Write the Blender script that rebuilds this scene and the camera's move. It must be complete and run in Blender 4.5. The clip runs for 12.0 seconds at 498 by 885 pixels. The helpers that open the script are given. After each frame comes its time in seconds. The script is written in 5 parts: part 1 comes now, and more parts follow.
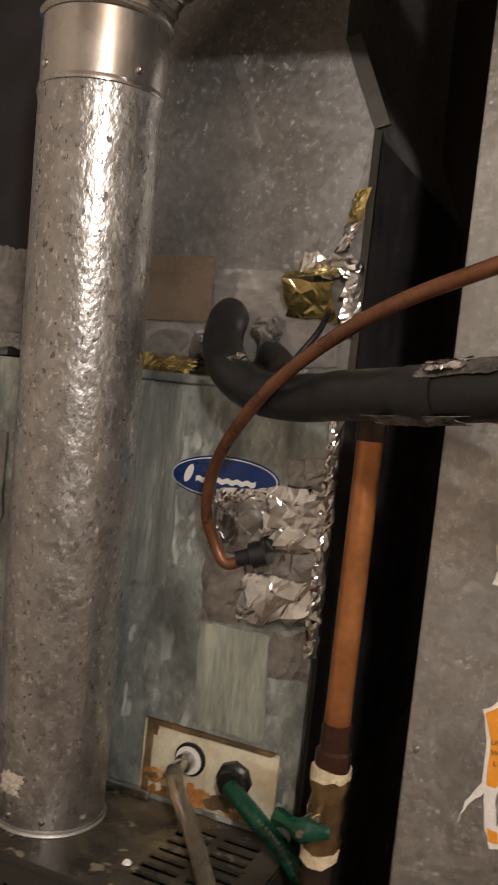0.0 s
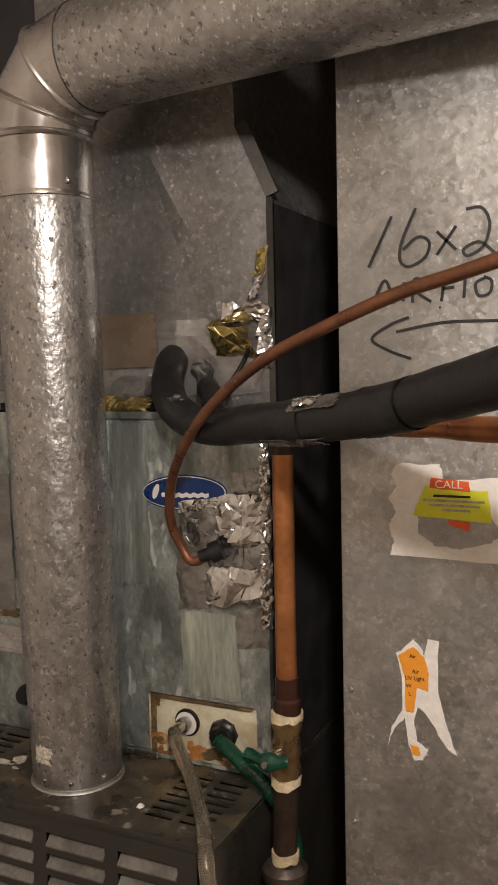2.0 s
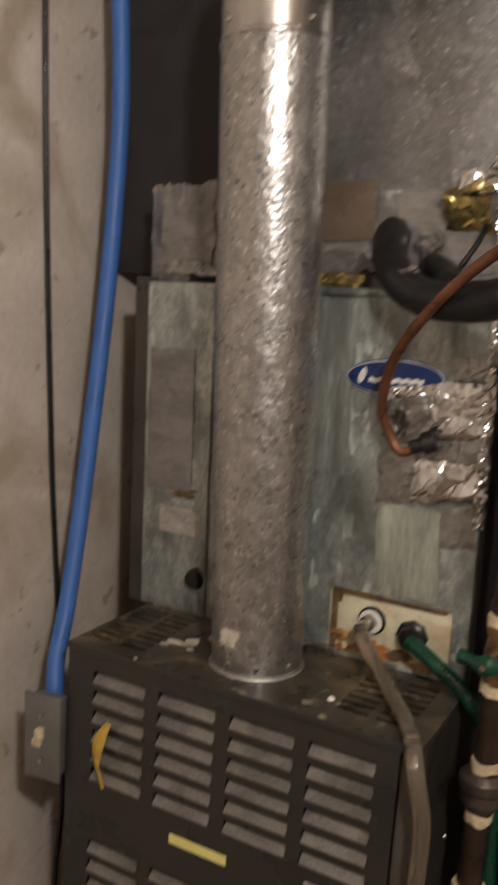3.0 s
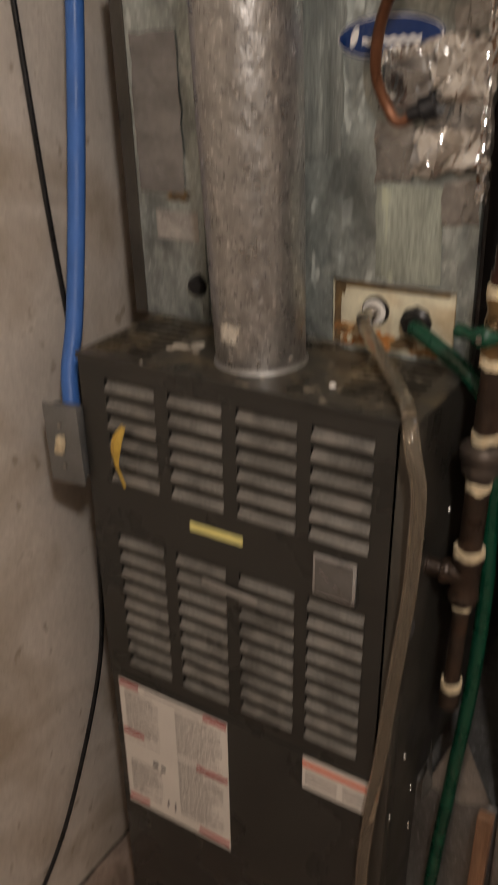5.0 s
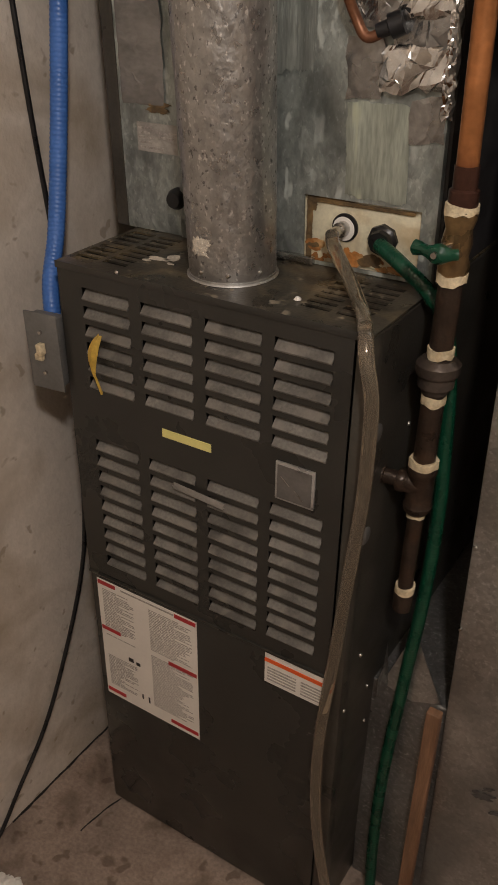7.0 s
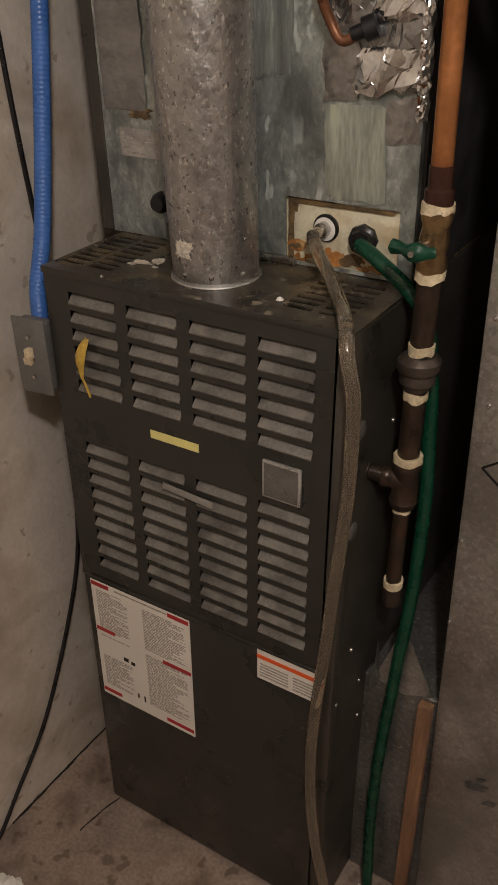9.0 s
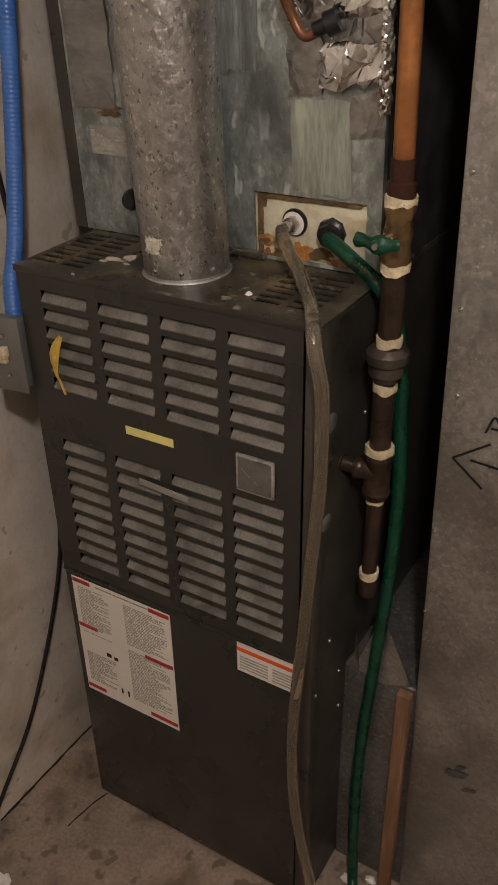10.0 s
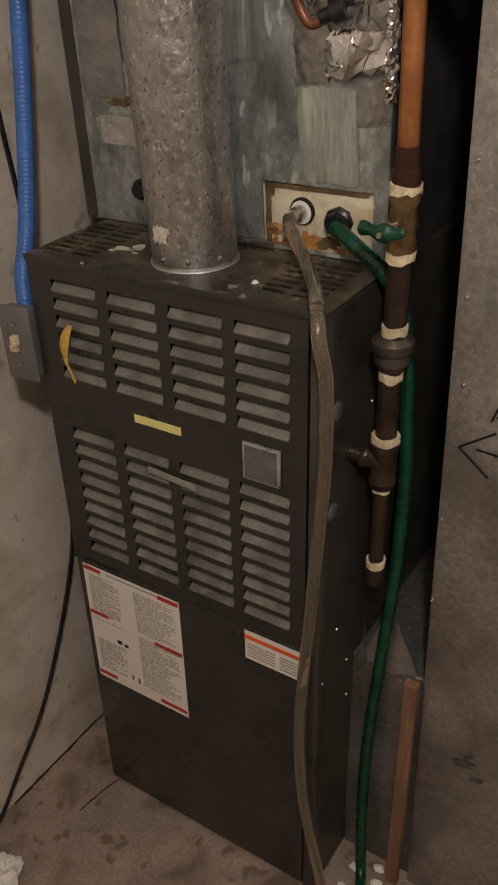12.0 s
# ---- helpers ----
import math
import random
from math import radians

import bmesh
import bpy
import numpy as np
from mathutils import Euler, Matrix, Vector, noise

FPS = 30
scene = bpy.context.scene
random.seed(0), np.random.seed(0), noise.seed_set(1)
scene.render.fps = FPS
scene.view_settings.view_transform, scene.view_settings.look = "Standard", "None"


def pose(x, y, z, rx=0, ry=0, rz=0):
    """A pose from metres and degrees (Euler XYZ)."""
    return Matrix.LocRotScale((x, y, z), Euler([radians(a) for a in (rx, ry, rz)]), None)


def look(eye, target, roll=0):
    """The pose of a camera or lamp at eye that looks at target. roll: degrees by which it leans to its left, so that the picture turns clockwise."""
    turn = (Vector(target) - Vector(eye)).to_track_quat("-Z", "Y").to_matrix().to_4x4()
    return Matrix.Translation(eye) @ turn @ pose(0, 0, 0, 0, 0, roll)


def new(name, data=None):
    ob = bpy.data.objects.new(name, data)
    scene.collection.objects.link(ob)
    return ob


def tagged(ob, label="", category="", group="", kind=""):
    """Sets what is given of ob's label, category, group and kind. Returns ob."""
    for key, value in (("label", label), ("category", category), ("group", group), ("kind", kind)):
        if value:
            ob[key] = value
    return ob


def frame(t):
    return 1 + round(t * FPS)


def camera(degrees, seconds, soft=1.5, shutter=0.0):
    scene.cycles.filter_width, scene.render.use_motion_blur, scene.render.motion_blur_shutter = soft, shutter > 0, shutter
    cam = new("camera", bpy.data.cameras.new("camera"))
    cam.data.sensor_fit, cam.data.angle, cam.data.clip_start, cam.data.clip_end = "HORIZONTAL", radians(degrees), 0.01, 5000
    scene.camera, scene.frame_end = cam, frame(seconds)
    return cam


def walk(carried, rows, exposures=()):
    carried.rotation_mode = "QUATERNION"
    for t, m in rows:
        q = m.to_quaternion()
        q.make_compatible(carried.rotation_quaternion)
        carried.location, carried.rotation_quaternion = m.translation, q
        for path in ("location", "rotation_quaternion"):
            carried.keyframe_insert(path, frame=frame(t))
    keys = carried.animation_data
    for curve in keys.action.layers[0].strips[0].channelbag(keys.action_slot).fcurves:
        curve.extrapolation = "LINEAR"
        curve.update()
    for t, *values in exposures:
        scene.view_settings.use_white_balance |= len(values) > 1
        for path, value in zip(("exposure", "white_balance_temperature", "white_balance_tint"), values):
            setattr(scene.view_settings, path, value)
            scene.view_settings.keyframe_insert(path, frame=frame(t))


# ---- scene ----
cam = camera(32.1, 12.0, shutter=0.6)
PATH = [
    (0, (0.538, -0.657, 1.633), (-0.26, 1.172, 1.493), 6.1),
    (0.5, (0.549, -0.639, 1.662), (-0.314, 1.146, 1.397), 4.0),
    (1, (0.58, -0.664, 1.653), (-0.15, 1.174, 1.357), 3.1),
    (1.5, (0.674, -0.749, 1.673), (-0.13, 1.07, 1.463), 2.7),
    (2, (0.712, -0.8, 1.693), (-0.146, 0.997, 1.513), -1.3),
    (2.5, (0.6, -0.827, 1.67), (-0.318, 0.943, 1.52), 1.1),
    (3, (0.521, -0.824, 1.622), (-0.455, 0.889, 1.281), 2.7),
    (3.2, (0.508, -0.824, 1.604), (-0.489, 0.872, 1.242), 3.4),
    (4.8, (0.56, -0.797, 1.576), (-0.383, 0.79, 0.807), -1.8),
    (5, (0.574, -0.795, 1.554), (-0.398, 0.713, 0.669), -2.0),
    (5.5, (0.62, -0.806, 1.53), (-0.313, 0.639, 0.509), -1.6),
    (6, (0.647, -0.811, 1.538), (-0.326, 0.596, 0.502), -2.6),
    (6.5, (0.647, -0.811, 1.545), (-0.314, 0.616, 0.525), -2.1),
    (7, (0.647, -0.815, 1.553), (-0.299, 0.617, 0.527), -0.6),
    (7.5, (0.653, -0.815, 1.55), (-0.267, 0.628, 0.514), -0.9),
    (9.5, (0.679, -0.819, 1.561), (-0.268, 0.615, 0.537), -1.8),
    (10, (0.696, -0.812, 1.56), (-0.233, 0.627, 0.527), -2.4),
    (10.5, (0.705, -0.811, 1.559), (-0.24, 0.614, 0.519), -3.2),
    (11, (0.708, -0.808, 1.56), (-0.235, 0.623, 0.529), -3.1),
    (11.5, (0.706, -0.806, 1.561), (-0.247, 0.619, 0.532), -3.1),
    (12, (0.717, -0.808, 1.557), (-0.25, 0.597, 0.512), -3.0),
]
EXPOSURES = [(0, 0.0), (3.2, 0.05), (4.8, 0.05), (6, -0.02), (12, -0.06)]
walk(cam, [(t, look(eye, target, roll)) for t, eye, target, roll in PATH], EXPOSURES)

# ---- light: a bare bulb hanging over the aisle in front of the furnace ----
world = bpy.data.worlds.new("world")
scene.world = world
world.use_nodes = True
world.node_tree.nodes["Background"].inputs[0].default_value = (1.0, 0.85, 0.7, 1)
world.node_tree.nodes["Background"].inputs[1].default_value = 0.010

bulb = new("ceiling_bulb_light", bpy.data.lights.new("ceiling_bulb_light", "POINT"))
bulb.data.energy = 44.0
bulb.data.color = (1.0, 0.91, 0.85)
bulb.data.shadow_soft_size = 0.05
bulb.location = (0.88, -1.0, 2.16)

# ---- materials ----
MATS = {}


def material(name, color, rough=0.6, metal=0.0, vary=0.25, scale=30.0, fine=220.0, bump=0.15, stain=None, stain_scale=4.0, stain_amount=0.0, spangle=0.0, stretch=(1, 1, 1), rough_vary=0.15, trans=0.0, alpha=1.0, coat=0.0, disp=0.002, fleck=None, fleck_scale=150.0, fleck_cut=0.6, spots_amount=0.35):
    """A surface with colour and roughness that vary at two scales, stains and fine relief."""
    m = bpy.data.materials.new(name)
    m.use_nodes = True
    nt = m.node_tree
    n, l = nt.nodes, nt.links
    bsdf = n["Principled BSDF"]
    tc = n.new("ShaderNodeTexCoord")
    mp = n.new("ShaderNodeMapping")
    mp.inputs["Scale"].default_value = stretch
    l.new(tc.outputs["Object"], mp.inputs["Vector"])

    def tex(sc, detail=4.0, distort=0.0):
        t = n.new("ShaderNodeTexNoise")
        t.inputs["Scale"].default_value = sc
        t.inputs["Detail"].default_value = detail
        t.inputs["Distortion"].default_value = distort
        l.new(mp.outputs[0], t.inputs["Vector"])
        return t

    def ramp(src, a, b, lo, hi):
        r = n.new("ShaderNodeMapRange")
        r.inputs["From Min"].default_value = a
        r.inputs["From Max"].default_value = b
        r.inputs["To Min"].default_value = lo
        r.inputs["To Max"].default_value = hi
        l.new(src, r.inputs["Value"])
        return r.outputs[0]

    def mul(colour, factor):
        x = n.new("ShaderNodeMix")
        x.data_type, x.blend_type = "RGBA", "MULTIPLY"
        x.inputs["Factor"].default_value = 1.0
        c = n.new("ShaderNodeCombineColor")
        for k in range(3):
            l.new(factor, c.inputs[k])
        l.new(colour, x.inputs["A"])
        l.new(c.outputs[0], x.inputs["B"])
        return x.outputs["Result"]

    def blend(a, b, factor):
        x = n.new("ShaderNodeMix")
        x.data_type = "RGBA"
        l.new(factor, x.inputs["Factor"])
        l.new(a, x.inputs["A"])
        l.new(b, x.inputs["B"])
        return x.outputs["Result"]

    def rgb(c):
        v = n.new("ShaderNodeRGB")
        v.outputs[0].default_value = (*c, 1)
        return v.outputs[0]

    big, small = tex(scale), tex(fine, 2.0)
    col = mul(rgb(color), ramp(big.outputs["Fac"], 0.3, 0.7, 1 - vary, 1 + vary))
    col = mul(col, ramp(small.outputs["Fac"], 0.3, 0.7, 1 - vary * 0.5, 1 + vary * 0.5))
    rough_out = ramp(big.outputs["Fac"], 0.3, 0.7, max(0.03, rough - rough_vary), min(1.0, rough + rough_vary))
    if spangle:
        v = n.new("ShaderNodeTexVoronoi")
        v.inputs["Scale"].default_value = 130.0
        wob = n.new("ShaderNodeMix")
        wob.data_type = "VECTOR"
        wob.inputs["Factor"].default_value = 0.012
        l.new(mp.outputs[0], wob.inputs["A"])
        l.new(tex(60.0).outputs["Color"], wob.inputs["B"])
        l.new(wob.outputs["Result"], v.inputs["Vector"])
        sep = n.new("ShaderNodeSeparateColor")
        l.new(v.outputs["Color"], sep.inputs[0])
        col = mul(col, ramp(sep.outputs[0], 0.0, 1.0, 1 - spangle, 1 + spangle * 0.6))
        spots = ramp(tex(190.0, 3.0).outputs["Fac"], 0.60, 0.68, 0.0, spots_amount)
        col = blend(col, rgb([min(1, c * 1.9 + 0.05) for c in color]), spots)
        add = n.new("ShaderNodeMath")
        add.operation = "ADD"
        l.new(rough_out, add.inputs[0])
        l.new(ramp(sep.outputs[1], 0.0, 1.0, -spangle * 0.5, spangle * 0.5), add.inputs[1])
        rough_out = add.outputs[0]
    if fleck:
        fl = tex(fleck_scale, 2.0, 0.3)
        col = blend(col, rgb(fleck), ramp(fl.outputs["Fac"], fleck_cut, fleck_cut + 0.06, 0.0, 0.85))
        add2 = n.new("ShaderNodeMath")
        add2.operation = "ADD"
        l.new(rough_out, add2.inputs[0])
        l.new(ramp(fl.outputs["Fac"], fleck_cut, fleck_cut + 0.06, 0.0, 0.3), add2.inputs[1])
        rough_out = add2.outputs[0]
    if stain_amount:
        s = tex(stain_scale, 6.0, 0.6)
        col = blend(col, rgb(stain), ramp(s.outputs["Fac"], 0.48, 0.68, 0.0, stain_amount))
    l.new(col, bsdf.inputs["Base Color"])
    l.new(rough_out, bsdf.inputs["Roughness"])
    bsdf.inputs["Metallic"].default_value = metal
    bsdf.inputs["Transmission Weight"].default_value = trans
    bsdf.inputs["Alpha"].default_value = alpha
    bsdf.inputs["Coat Weight"].default_value = coat
    if bump:
        b = n.new("ShaderNodeBump")
        b.inputs["Strength"].default_value = bump
        b.inputs["Distance"].default_value = disp
        mixh = n.new("ShaderNodeMath")
        mixh.operation = "ADD"
        l.new(big.outputs["Fac"], mixh.inputs[0])
        l.new(small.outputs["Fac"], mixh.inputs[1])
        l.new(mixh.outputs[0], b.inputs["Height"])
        l.new(b.outputs[0], bsdf.inputs["Normal"])
    MATS[name] = m
    return m


galv = material("galvanised_steel", (0.53, 0.53, 0.515), 0.45, 0.95, 0.16, 7.0, 160.0, 0.10, (0.30, 0.30, 0.29), 6.0, 0.7, spangle=0.16, fleck=(0.82, 0.81, 0.79), fleck_scale=210.0, fleck_cut=0.655, rough_vary=0.08)
galv_flue = material("galvanised_flue_pipe", (0.44, 0.43, 0.415), 0.35, 0.87, 0.12, 45.0, 150.0, 0.5, (0.29, 0.28, 0.27), 60.0, 0.45, spangle=0.14, stretch=(1, 1, 0.75), disp=0.0022, fleck=(0.14, 0.132, 0.125), fleck_scale=175.0, fleck_cut=0.622, rough_vary=0.05, spots_amount=0.7)
galv_smooth = material("smooth_flue_steel", (0.50, 0.47, 0.44), 0.26, 0.9, 0.10, 14.0, 120.0, 0.03, (0.40, 0.36, 0.32), 10.0, 0.3)
galv_dull = material("dull_plenum_steel", (0.27, 0.265, 0.255), 0.47, 0.8, 0.16, 7.0, 150.0, 0.10, (0.17, 0.165, 0.16), 5.0, 0.55, spangle=0.16, fleck=(0.60, 0.585, 0.56), fleck_scale=150.0, fleck_cut=0.645)
casing_mat = material("stained_coil_case_steel", (0.40, 0.44, 0.42), 0.46, 0.75, 0.28, 20.0, 170.0, 0.15, (0.13, 0.145, 0.14), 16.0, 0.8, spangle=0.16, stretch=(1, 1, 0.6), fleck=(0.66, 0.70, 0.66), fleck_scale=48.0, fleck_cut=0.605, rough_vary=0.1)
streak_mat = material("limescale_streaks", (0.34, 0.37, 0.315), 0.5, 0.45, 0.35, 26.0, 200.0, 0.12, (0.17, 0.19, 0.165), 22.0, 0.9, stretch=(1.3, 1, 0.2), fleck=(0.56, 0.59, 0.45), fleck_scale=40.0, fleck_cut=0.575)
faint_streak = material("faint_water_streaks", (0.42, 0.455, 0.425), 0.46, 0.65, 0.35, 24.0, 200.0, 0.1, (0.20, 0.215, 0.205), 20.0, 0.8, stretch=(1.6, 1, 0.2), spangle=0.1)
brown_paint = material("dark_brown_enamel", (0.0285, 0.0275, 0.0240), 0.32, 0.0, 0.18, 8.0, 300.0, 0.05, (0.040, 0.036, 0.030), 5.0, 0.4)
top_paint = material("dusty_cabinet_top", (0.050, 0.044, 0.034), 0.34, 0.2, 0.5, 22.0, 200.0, 0.2, (0.17, 0.13, 0.075), 17.0, 0.85, fleck=(0.28, 0.24, 0.18), fleck_scale=45.0, fleck_cut=0.63)
# dusty slats, painted paler than the door since they face the light
lit_slat_paint = material("lit_dusty_louver_paint", (0.125, 0.118, 0.105), 0.5, 0.0, 0.45, 16.0, 240.0, 0.15, (0.215, 0.195, 0.170), 26.0, 0.7)
# near-black for shade inside the cabinet and gaps, and for floor cracks
shade_crack_black = material("shade_and_crack_black", (0.012, 0.011, 0.010), 0.9)
side_paint = material("cabinet_side_steel", (0.06, 0.055, 0.046), 0.38, 0.3, 0.25, 9.0, 200.0, 0.08, (0.10, 0.09, 0.075), 8.0, 0.4)
iron = material("black_iron_pipe", (0.044, 0.030, 0.022), 0.38, 0.45, 0.3, 40.0, 260.0, 0.25, (0.105, 0.055, 0.032), 20.0, 0.5)
copper = material("tarnished_copper", (0.46, 0.19, 0.07), 0.36, 0.7, 0.22, 16.0, 120.0, 0.03, (0.19, 0.062, 0.032), 9.0, 0.9, rough_vary=0.1)
copper_dark = material("brown_copper_tube", (0.20, 0.085, 0.043), 0.38, 0.5, 0.25, 24.0, 200.0, 0.15, (0.10, 0.045, 0.028), 22.0, 0.5)
foam = material("black_foam_insulation", (0.0085, 0.0080, 0.0080), 0.5, 0.0, 0.3, 40.0, 300.0, 0.2, (0.018, 0.016, 0.016), 16.0, 0.3)
# near-black colour for sides and a filler block that stand in shade
shaded_side = material("shaded_side_black", (0.028, 0.026, 0.027), 0.6, 0.0, 0.25, 20.0, 200.0, 0.1)
dope = material("cream_pipe_sealant", (0.66, 0.56, 0.38), 0.6, 0.0, 0.25, 60.0, 300.0, 0.6, (0.36, 0.25, 0.12), 55.0, 0.5)
green_plastic = material("green_plastic", (0.0035, 0.050, 0.026), 0.30, 0.0, 0.2, 30.0, 250.0, 0.06)
black_plastic = material("black_plastic", (0.010, 0.010, 0.011), 0.35, 0.0, 0.2, 40.0, 200.0, 0.1)
white_plastic = material("stained_white_plastic", (0.66, 0.62, 0.46), 0.4, 0.0, 0.15, 30.0, 200.0, 0.05, (0.33, 0.19, 0.06), 20.0, 0.6)
pure_white = material("white_fitting_plastic", (0.76, 0.74, 0.70), 0.35, 0.0, 0.06, 30.0, 200.0, 0.03)
rust = material("rust_stains", (0.34, 0.14, 0.035), 0.7, 0.0, 0.45, 40.0, 200.0, 0.4, (0.60, 0.46, 0.24), 30.0, 0.9)
blue_plastic = material("blue_conduit_plastic", (0.05, 0.15, 0.46), 0.45, 0.0, 0.1, 20.0, 200.0, 0.05)
concrete = material("painted_concrete", (0.62, 0.56, 0.49), 0.85, 0.0, 0.10, 5.0, 90.0, 0.35, (0.34, 0.27, 0.19), 5.0, 0.75, disp=0.004, fleck=(0.36, 0.30, 0.235), fleck_scale=30.0, fleck_cut=0.66)
floor_mat = material("stained_concrete_floor", (0.31, 0.24, 0.195), 0.8, 0.0, 0.32, 7.0, 120.0, 0.4, (0.12, 0.082, 0.060), 8.0, 0.85, disp=0.005, fleck=(0.16, 0.115, 0.088), fleck_scale=22.0, fleck_cut=0.605)
# back wall colour darkened to stand for the shade behind the furnace
shade_wall = material("back_wall_shade", (0.10, 0.085, 0.07), 0.9, 0.0, 0.2, 6.0, 120.0, 0.3)
ceiling_mat = material("ceiling_boards", (0.45, 0.38, 0.30), 0.85, 0.0, 0.2, 6.0, 120.0, 0.2)
foil = material("aluminium_foil_tape", (0.74, 0.745, 0.74), 0.16, 1.0, 0.12, 30.0, 120.0, 0.04, rough_vary=0.07)
dull_foil = material("dull_scuffed_foil_tape", (0.34, 0.335, 0.325), 0.27, 0.9, 0.25, 24.0, 130.0, 0.08, (0.22, 0.215, 0.205), 30.0, 0.6, rough_vary=0.12)
badge_grey = material("grey_badge_field", (0.17, 0.16, 0.15), 0.4, 0.4, 0.2, 30.0)
gold_foil = material("gold_backed_foil", (0.62, 0.50, 0.20), 0.2, 0.95, 0.3, 50.0, 200.0, 0.05, rough_vary=0.08)
glossy_tape = material("glossy_dark_tape", (0.075, 0.068, 0.062), 0.16, 0.1, 0.3, 40.0, 200.0, 0.1, (0.20, 0.19, 0.18), 40.0, 0.5, rough_vary=0.08)
faded_label = material("faded_grey_label", (0.36, 0.34, 0.31), 0.4, 0.2, 0.25, 40.0)
tape_grey = material("dusty_grey_tape", (0.25, 0.235, 0.215), 0.45, 0.0, 0.2, 40.0)
dirt = material("brown_grime", (0.10, 0.065, 0.03), 0.7, 0.0, 0.4, 50.0, 200.0, 0.3, (0.26, 0.16, 0.06), 40.0, 0.6)
clear_tape = material("clear_packing_film", (0.235, 0.225, 0.215), 0.17, 0.5, 0.3, 22.0, 160.0, 0.10, (0.34, 0.33, 0.315), 14.0, 0.5, stretch=(0.5, 1, 1), rough_vary=0.08)
brown_tape = material("brown_packing_tape", (0.175, 0.132, 0.095), 0.25, 0.3, 0.2, 22.0, 160.0, 0.06, (0.22, 0.18, 0.14), 14.0, 0.5, rough_vary=0.06)
paper = material("white_label_paper", (0.78, 0.74, 0.68), 0.55, 0.0, 0.05, 12.0, 200.0, 0.03)
torn_paper = material("torn_paper", (0.82, 0.79, 0.74), 0.8, 0.0, 0.08, 30.0, 200.0, 0.4)
red_ink = material("red_ink", (0.42, 0.025, 0.03), 0.6, 0.0, 0.1)
grey_ink = material("grey_print", (0.36, 0.33, 0.30), 0.7, 0.0, 0.35, 160.0, 400.0, 0.0)
black_ink = material("black_marker_ink", (0.012, 0.010, 0.011), 0.5, 0.0, 0.2)
orange_ink = material("orange_sticker", (0.85, 0.33, 0.03), 0.55, 0.0, 0.06)
red_orange = material("red_orange_sticker", (0.75, 0.11, 0.02), 0.55, 0.0, 0.06)
lime = material("fluorescent_yellow_sticker", (0.68, 0.70, 0.03), 0.55, 0.0, 0.06)
yellow = material("pale_yellow_sticker", (0.80, 0.73, 0.27), 0.6, 0.0, 0.06)
tag_yellow = material("yellowed_plastic_tag", (0.52, 0.34, 0.06), 0.5, 0.0, 0.25, 60.0)
badge_blue = material("blue_badge", (0.008, 0.030, 0.12), 0.35, 0.0, 0.1)
silver = material("brushed_badge_metal", (0.50, 0.49, 0.47), 0.4, 0.6, 0.15, 30.0, 200.0, 0.05)
steel = material("bright_steel", (0.55, 0.53, 0.50), 0.25, 1.0, 0.1)
wood = material("rough_softwood", (0.23, 0.125, 0.070), 0.7, 0.0, 0.3, 20.0, 200.0, 0.3, (0.13, 0.06, 0.03), 14.0, 0.6, stretch=(3, 3, 0.25))
brass = material("tarnished_brown_brass", (0.24, 0.155, 0.072), 0.32, 0.7, 0.25, 30.0, 200.0, 0.1, (0.09, 0.055, 0.03), 22.0, 0.6)
union_mat = material("worn_grey_brown_iron", (0.090, 0.072, 0.060), 0.42, 0.5, 0.25, 30.0, 200.0, 0.2, (0.05, 0.036, 0.028), 20.0, 0.5)
adapter_mat = material("dark_red_brown_fitting", (0.065, 0.027, 0.018), 0.36, 0.5, 0.25, 30.0, 200.0, 0.1, (0.03, 0.014, 0.011), 22.0, 0.6)
scuff = material("dark_scuff", (0.13, 0.125, 0.12), 0.55, 0.6, 0.3, 60.0, 200.0, 0.05)
box_grey = material("grey_box_steel", (0.20, 0.20, 0.195), 0.45, 0.5, 0.15, 20.0, 200.0, 0.06)
vinyl = material("cloudy_vinyl_tube", (0.58, 0.50, 0.385), 0.08, 0.0, 0.05, 5.0, 120.0, 0.0, (0.44, 0.36, 0.25), 5.0, 0.4, trans=0.88, rough_vary=0.01, coat=0.6)
cement = material("dry_furnace_cement", (0.55, 0.50, 0.42), 0.85, 0.0, 0.25, 60.0, 300.0, 0.5, (0.35, 0.30, 0.24), 50.0, 0.5)

# ---- mesh helpers ----
LEAN_SLOPE, LEAN_PIVOT = 0.024, 1.16


def lean(bm):
    """The furnace and its gas pipe stand a little out of plumb."""
    for v in bm.verts:
        v.co.x += LEAN_SLOPE * min(0.0, v.co.z - LEAN_PIVOT)
    return bm


def thing(name, place, label, category, group="", kind=""):
    ob = new(name)
    ob.empty_display_size = 0.05
    ob.location = place
    return tagged(ob, label, category, group, kind)


def origin(ob):
    at = Vector((0, 0, 0))
    while ob is not None:
        at = at + ob.location
        ob = ob.parent
    return at


def part(name, bm, mat, parent=None, label="", smooth=False):
    """Links a bmesh, built in the place's own coordinates, as one mesh under a thing or a part."""
    at = origin(parent)
    bmesh.ops.translate(bm, verts=bm.verts, vec=-at)
    me = bpy.data.meshes.new(name)
    bm.to_mesh(me)
    bm.free()
    me.materials.append(mat)
    if smooth:
        me.polygons.foreach_set("use_smooth", [True] * len(me.polygons))
        me.set_sharp_from_angle(angle=radians(40))
    ob = new(name, me)
    ob.parent = parent
    return tagged(ob, label)


